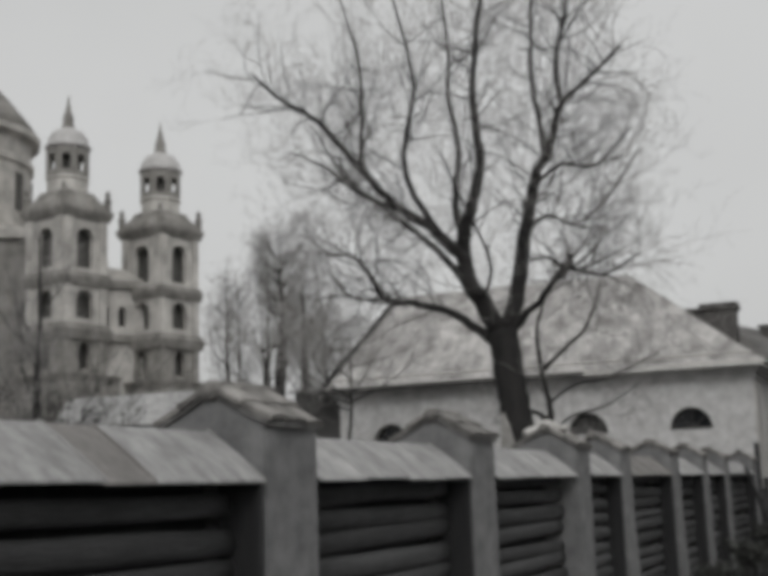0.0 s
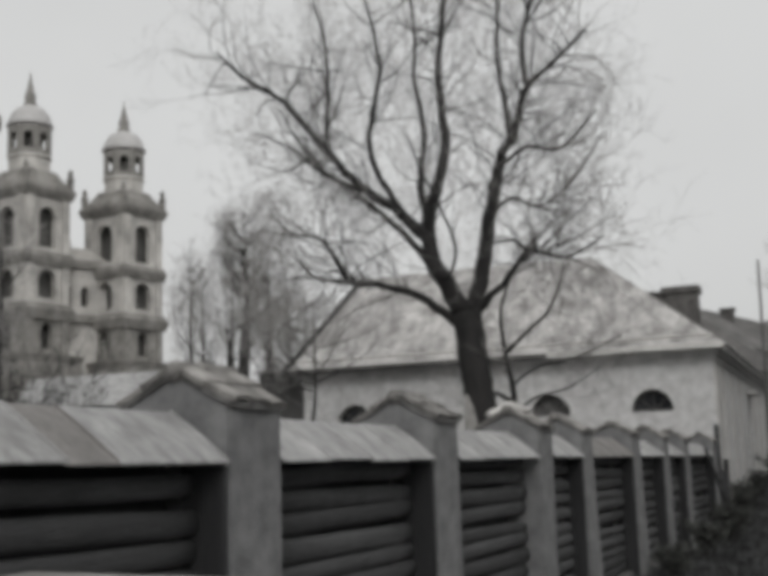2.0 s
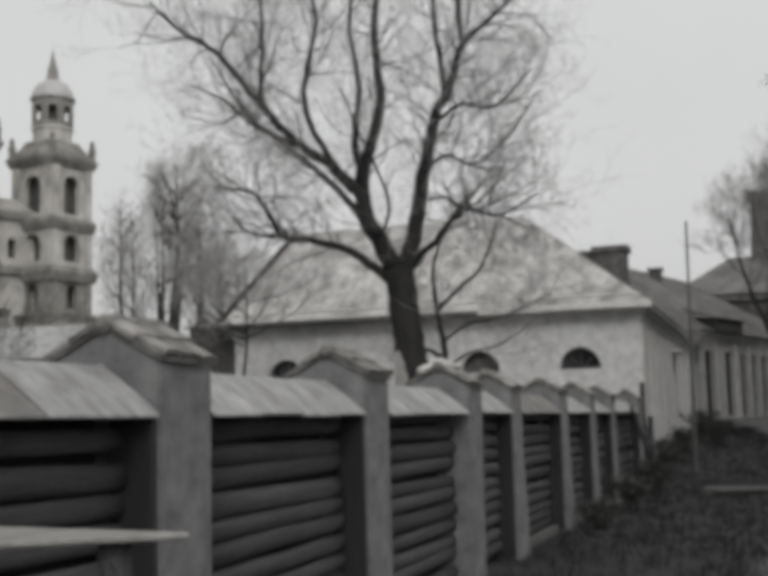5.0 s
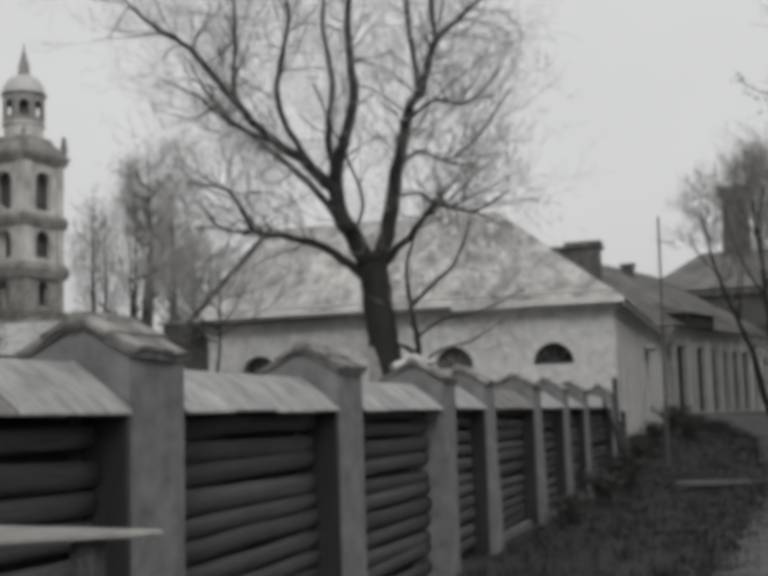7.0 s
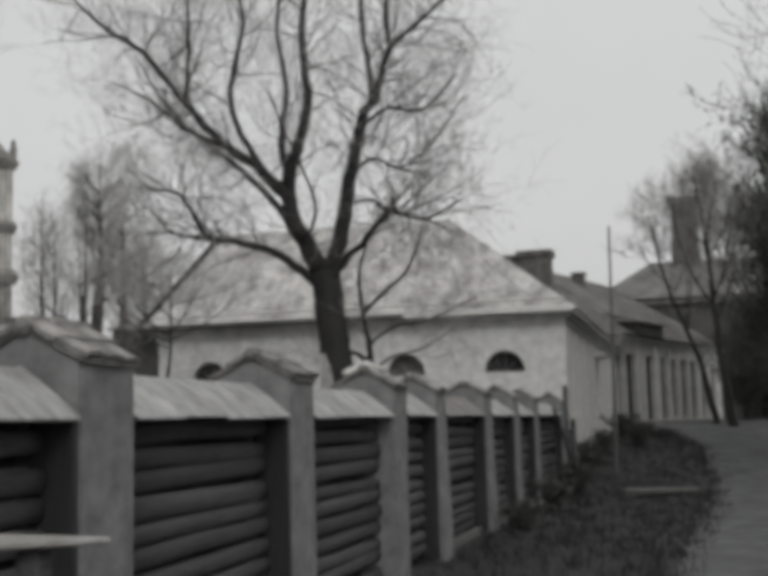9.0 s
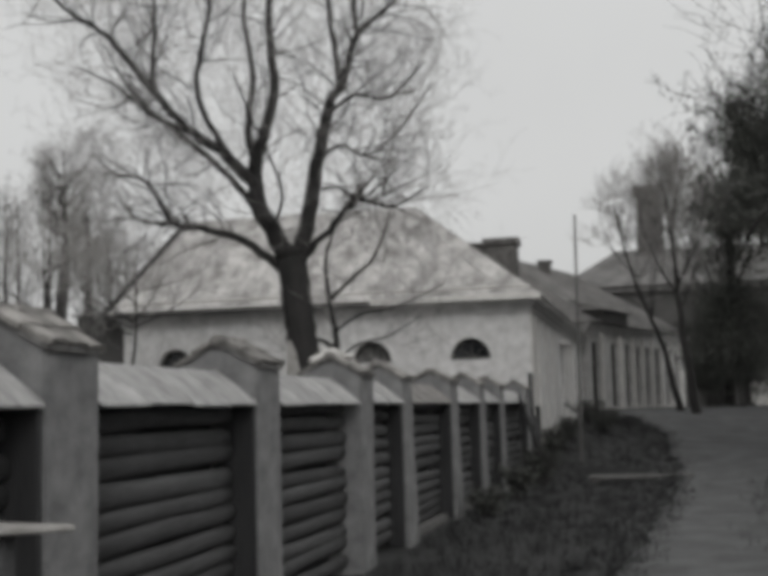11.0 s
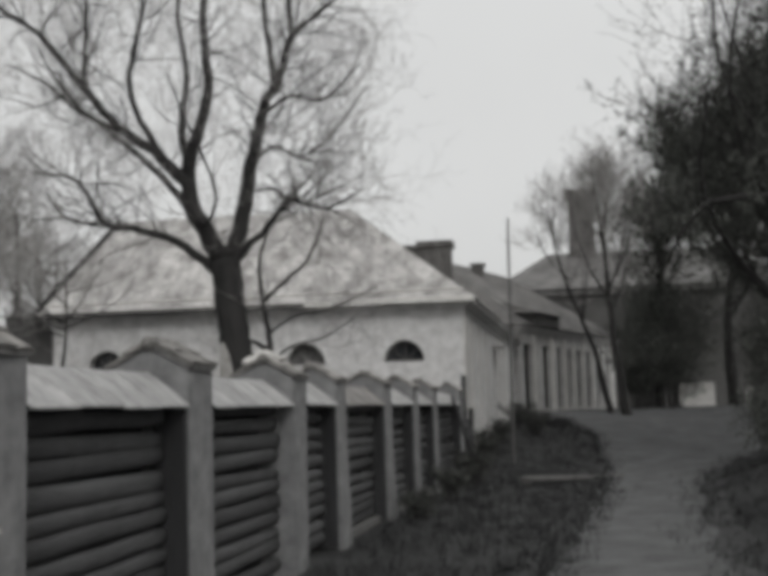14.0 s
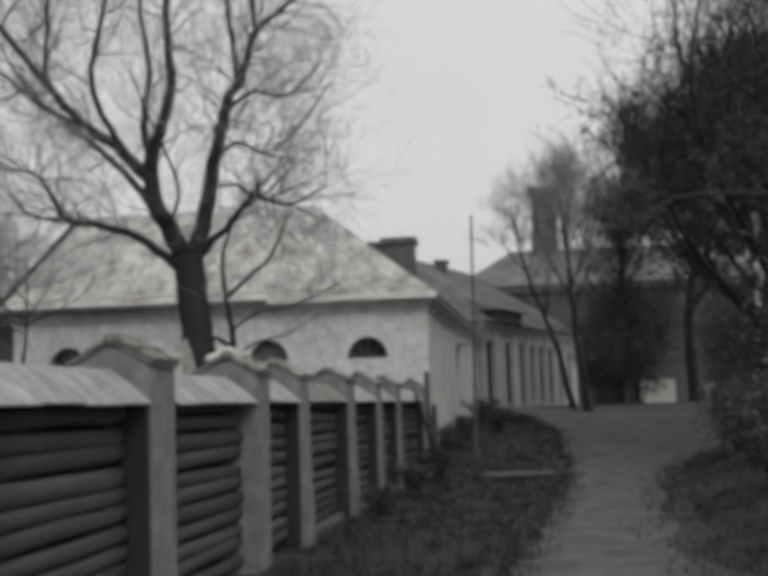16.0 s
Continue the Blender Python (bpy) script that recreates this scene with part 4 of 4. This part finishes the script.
def crowned(seed, height, trunk_r, reach, limbs, first, density):
    """A bare tree with a straight dark trunk and a dense rounded head of twigs."""
    t = Tree(seed, 0.006, 0.1, 0.012)
    rng = t.rng
    k1, k2 = rng.gauss(0, 0.12), rng.gauss(0, 0.15)
    bole = t.limb([(0, 0, -0.3), (k1, 0, height * 0.3), (k2, 0, height * 0.56)], trunk_r, trunk_r * 0.62)
    stem = t.limb([(k2, 0, height * 0.55), (k2 * 0.7, 0.1, height * 0.7), (0, 0, height * 0.94)], trunk_r * 0.55, 0.02)
    line = [bole[0][0].lerp(bole[0][-1], j / 12) for j in range(12)] + [stem[0][0].lerp(stem[0][-1], j / 8) for j in range(9)]
    for i in range(limbs):
        h = first + (0.9 - first) * (i + rng.random()) / limbs
        o = line[min(int(h / 0.94 * (len(line) - 1)), len(line) - 1)]
        a = rng.uniform(0, math.tau)
        # widest at two thirds of the head, closing round at the top
        f = (h - first) / (1 - first)
        out = reach * rng.uniform(0.55, 1.0) * math.sqrt(max(0.1, 1 - (f - 0.45) ** 2 * 2.6))
        up = (1 - f * 0.75) * rng.uniform(0.09, 0.16) * height
        d = Vector((math.cos(a), math.sin(a), 0))
        c = t.limb([o, o + d * out * 0.45 + Vector((0, 0, up * 0.35)), o + d * out * 0.8 + Vector((0, 0, up * 0.75)), o + d * out + Vector((0, 0, up * 1.1))], max(0.03, trunk_r * 0.28 * (1.1 - h)), 0.014, 3)
        t.dress(c, density, 1.05, 2, (4, 3), 0.2, 1.3)
    t.dress(stem, density * 4, 1.1, 2, (4, 3), 0.3, 1.4)
    return t


FAR = ((28.2, 70, 18.3, 0.5, 2.1, 36, 0.6, 12), (27.1, 68, 14.8, 0.4, 1.9, 20, 0.58, 9), (28.85, 73, 17.2, 0.26, 1.5, 14, 0.5, 7), (30.85, 74, 16.8, 0.2, 1.2, 18, 0.4, 7),
       (30.3, 72, 15.0, 0.16, 1.1, 14, 0.4, 7), (26.2, 60, 11.6, 0.2, 2.0, 22, 0.4, 9), (25.3, 56, 10.2, 0.18, 2.0, 20, 0.38, 9))
for i, (bearing, dist, hgt, thick, reach, limbs, first, density) in enumerate(FAR):
    a = radians(bearing)
    crowned(40 + i, hgt, thick, reach, limbs, first, density).plant("bare_upright_tree", "tall narrow bare tree beyond the roofs", (-dist * math.sin(a), dist * math.cos(a), 0), BARK, TWIG, far)
for seed, x, y, h in ((65, -12.9, 27.4, 5.6), (66, -15.0, 26.6, 6.2)):
    t = upright(seed, h, 0.085, 1.9, 9, 0.005, 9, 1.1, (4, 3), (0.2, 0), 0.62, 0.3, True, 0.6)
    t.plant("bare_young_tree", "tangled young bare tree between fence and building", (x, y, 0), BARK, TWIG, "young trees behind the fence")
t = upright(61, 12.5, 0.28, 2.0, 7, 0.008, 8, 1.6, (4, 3), (0, 0), 0.4, 0.2, True, 0.25)
t.plant("bare_upright_tree", "dark bare tree in front of the church", (-31.9, 38.5, 0), BARK, TWIG)
t = upright(62, 7.5, 0.16, 2.4, 6, 0.008, 8, 1.4, (4, 3), (0, 0), 0.35, 0.2, True, 0.25)
t.plant("bare_upright_tree", "slim bare tree in front of the church", (-30.5, 34.0, 0), BARK, TWIG)


def leafy(t, seed, size, count, name, label, base, thin=1.0):
    """Plants the tree and hangs many small dark leaf sprays on its twigs."""
    ob = t.plant(name, label, base, BARK, BARK)
    rng, src = random.Random(seed), t.twig[0]
    verts, faces = [], []
    for i in range(count):
        p = src[rng.randrange(len(src))] + Vector((rng.gauss(0, size), rng.gauss(0, size), rng.gauss(0, size)))
        u = Vector((rng.gauss(0, 1), rng.gauss(0, 1), rng.gauss(0, 1))).normalized() * size * rng.uniform(0.5, 1.1)
        v = u.cross(Vector((rng.gauss(0, 1), rng.gauss(0, 1), rng.gauss(0, 1)))).normalized() * size * 0.42 * thin
        b = len(verts)
        verts += [p - u, p + v, p + u, p - v]
        faces.append((b, b + 1, b + 2, b + 3))
    raw_part("leaves", verts, faces, EVERGREEN, ob, "small dark half-open leaves", False)
    return ob


# trees along the right of the road
ROADSIDE = "trees along the road"
for seed, hgt, r, sp, x, y, n, lf in ((71, 9.6, 0.34, 3.6, 5.9, 33.0, 52000, 0.06), (72, 8.4, 0.30, 3.2, 6.4, 25.0, 52000, 0.05), (73, 10.5, 0.3, 2.6, 3.4, 58.0, 14000, 0.08),
                                      (76, 12.6, 0.3, 3.9, 6.3, 53.0, 60000, 0.075), (77, 13.0, 0.34, 4.4, 8.2, 45.0, 60000, 0.08), (78, 13.0, 0.34, 4.4, 11.5, 38.0, 34000, 0.08),
                                      (79, 12.5, 0.3, 3.2, 5.6, 28.5, 9000, 0.045)):
    t = upright(seed, hgt, r, sp, 15, 0.0065, 14, 2.0, (5, 3), (0.3, 0), 0.3 if seed in (73, 76, 77) else 0.15, 0.22)
    if seed == 72:
        t.dress(t.limb([(0, 0, 3.4), (-1.2, -0.9, 4.8), (-2.4, -1.3, 5.0), (-3.65, -1.4, 5.0), (-4.15, -1.4, 4.7), (-4.55, -1.4, 4.2)], 0.12, 0.035), 10, 1.0, 2, (3, 2))
    tagged(leafy(t, seed, lf, n, "roadside_tree", "dark dense tree with opening leaves beside the road", (x, y, ground_height(x, y))), group=ROADSIDE)
t = upright(74, 8.6, 0.16, 2.0, 9, 0.007, 11, 1.3, (4, 3), (-2.3, 0.5), 0.4, 0.3)
t.plant("leaning_tree", "thin leaning bare tree before the low building", (0.95, 48.5, 1.2))
t = upright(75, 9.9, 0.2, 1.7, 15, 0.007, 17, 1.3, (4, 3), (-1.0, 0), 0.4, 0.3)
t.plant("leaning_tree", "thin bare tree at the bend of the road", (1.5, 47.0, 1.2))


def shrub(seed, x, y, h, w, leaves, label):
    t = Tree(seed, 0.005, 0.2)
    for i in range(16):
        a, s = t.rng.uniform(0, math.tau), t.rng.uniform(0.3, 1.0)
        c = t.limb([(0.1 * math.cos(a), 0.1 * math.sin(a), -0.05), (w * 0.45 * s * math.cos(a), w * 0.45 * s * math.sin(a), h * 0.5), (w * 0.8 * s * math.cos(a), w * 0.8 * s * math.sin(a), h * t.rng.uniform(0.7, 1.0))], 0.016, 0.005, 3)
        t.dress(c, 7, h * 0.4, 2, (3, 2), 0.2)
    ob = leafy(t, seed, 0.035 + 0.012 * h, leaves, "shrub", label, (x, y, ground_height(x, y)))
    ob["category"] = "shrub"


for i, (x, y, h, w) in enumerate(((2.9, 11.5, 0.9, 0.8), (3.0, 14.0, 1.0, 0.8), (3.2, 17.5, 1.1, 0.9), (3.5, 21.5, 1.2, 0.9), (3.6, 9.5, 1.2, 0.9), (4.0, 12.5, 1.5, 1.0), (3.9, 25.5, 1.3, 1.0), (5.0, 30, 1.5, 1.1), (4.4, 20, 2.6, 1.4), (4.9, 28, 3.0, 1.6), (3.6, 15.5, 1.6, 1.0), (6.2, 38, 3.2, 1.8), (3.4, 50, 2.4, 1.5), (2.7, 56.0, 4.6, 2.0), (4.3, 57.5, 4.8, 2.2), (1.95, 50.5, 2.0, 0.9), (-12.3, 15.4, 3.0, 1.2), (-13.6, 14.2, 2.9, 1.3), (2.2, 52.5, 2.6, 1.4), (9.5, 60.5, 2.8, 1.6), (3.3, 61, 2.2, 1.2), (7.2, 44, 3.5, 2.0))):
    shrub(90 + i, x, y, h, w, 150 if x < 0 else 2600 if h < 4 else 7000, "dark tangled shrub beside the road" if x > 0 else "dark bare shrub behind the fence")
for i, (x, y, h, w) in enumerate(((-2.4, 20.6, 0.45, 0.4), (-2.3, 23.8, 0.6, 0.45), (-2.4, 26.0, 0.45, 0.4), (-2.65, 31.2, 0.5, 0.45), (-2.4, 33.0, 0.5, 0.45), (-2.6, 29.6, 0.5, 0.4), (-2.45, 17.2, 0.35, 0.35), (-1.5, 34.0, 0.5, 0.8), (-2.2, 38.5, 0.6, 0.8))):
    shrub(110 + i, x, y, h, w, 500, "low bare scrub growing against the fence")

# ---- small things along the verge ----
gate = thing("side_gate", -2.95, 27.9, 0, "dark timber side gate between fence and building", "gate")
part("gate_post", boxed(-0.06, 0.06, 0.62, 0.74, -0.1, 2.35, 0.01), LOG, gate)
part("gate_post", boxed(-0.06, 0.06, 2.2, 2.32, -0.1, 1.55, 0.01), LOG, gate)
for z in (0.25, 0.72, 1.15):
    part("rail", boxed(-0.03, 0.03, 0.745, 2.195, z, z + 0.09, 0.006), LOG, gate)
for i in range(5):
    part("picket", boxed(0.032, 0.055, 0.8 + 0.3 * i, 0.9 + 0.3 * i, 0.05, 1.3, 0.004), LOG, gate)
prop = thing("leaning_pole", -2.72, 24.6, 0, "dark pole leaning against a fence pier", "pole")
v, f = log_mesh(2.0, 0.05, 0.04, 5)
o = raw_part("pole_shaft", v, f, LOG, prop)
o.matrix_local = pose(0.35, 1.3, 0.02, 0, 0, 0) @ pose(0, 0, 0, 62, 0, 150)
slab = thing("concrete_slab", -1.5, 25.9, -0.07, "pale concrete slab bridging the ditch beside the road", "slab")
part("slab_top", boxed(0, 2.2, 0, 0.55, 0.02, 0.10, 0.015), SLABM, slab)
part("support", boxed(0.0, 0.2, 0.03, 0.52, -0.25, 0.02, 0.01), SLABM, slab)
part("support", boxed(1.9, 2.15, 0.03, 0.52, -0.25, 0.02, 0.01), SLABM, slab)

# grass tufts on the verges
rng = random.Random(5)
verts, faces = [], []
for i in range(6800):
    y = rng.uniform(7, 46)
    left = rng.random() < 0.7
    x = rng.uniform(-2.8, road_left(y) + 0.1) if left else rng.uniform(road_right(y) - 0.05, road_right(y) + 3)
    if i >= 5200:
        x = (road_left(y) if left else road_right(y)) + rng.gauss(0, 0.2)
    z = ground_height(x, y) - 0.02
    for k in range(5):
        a, h = rng.uniform(0, math.tau), rng.uniform(0.05, 0.17)
        w, l = 0.006, Vector((rng.gauss(0, 0.04), rng.gauss(0, 0.04), h))
        b = len(verts)
        q = Vector((x + rng.gauss(0, 0.04), y + rng.gauss(0, 0.04), z))
        verts += [q + Vector((w * math.cos(a), w * math.sin(a), 0)), q - Vector((w * math.cos(a), w * math.sin(a), 0)), q + l]
        faces.append((b, b + 1, b + 2))
tagged(raw_part("grass", verts, faces, GRASS, None, "", False), "dull sparse grass tufts along the verges", "grass", kind="stuff")
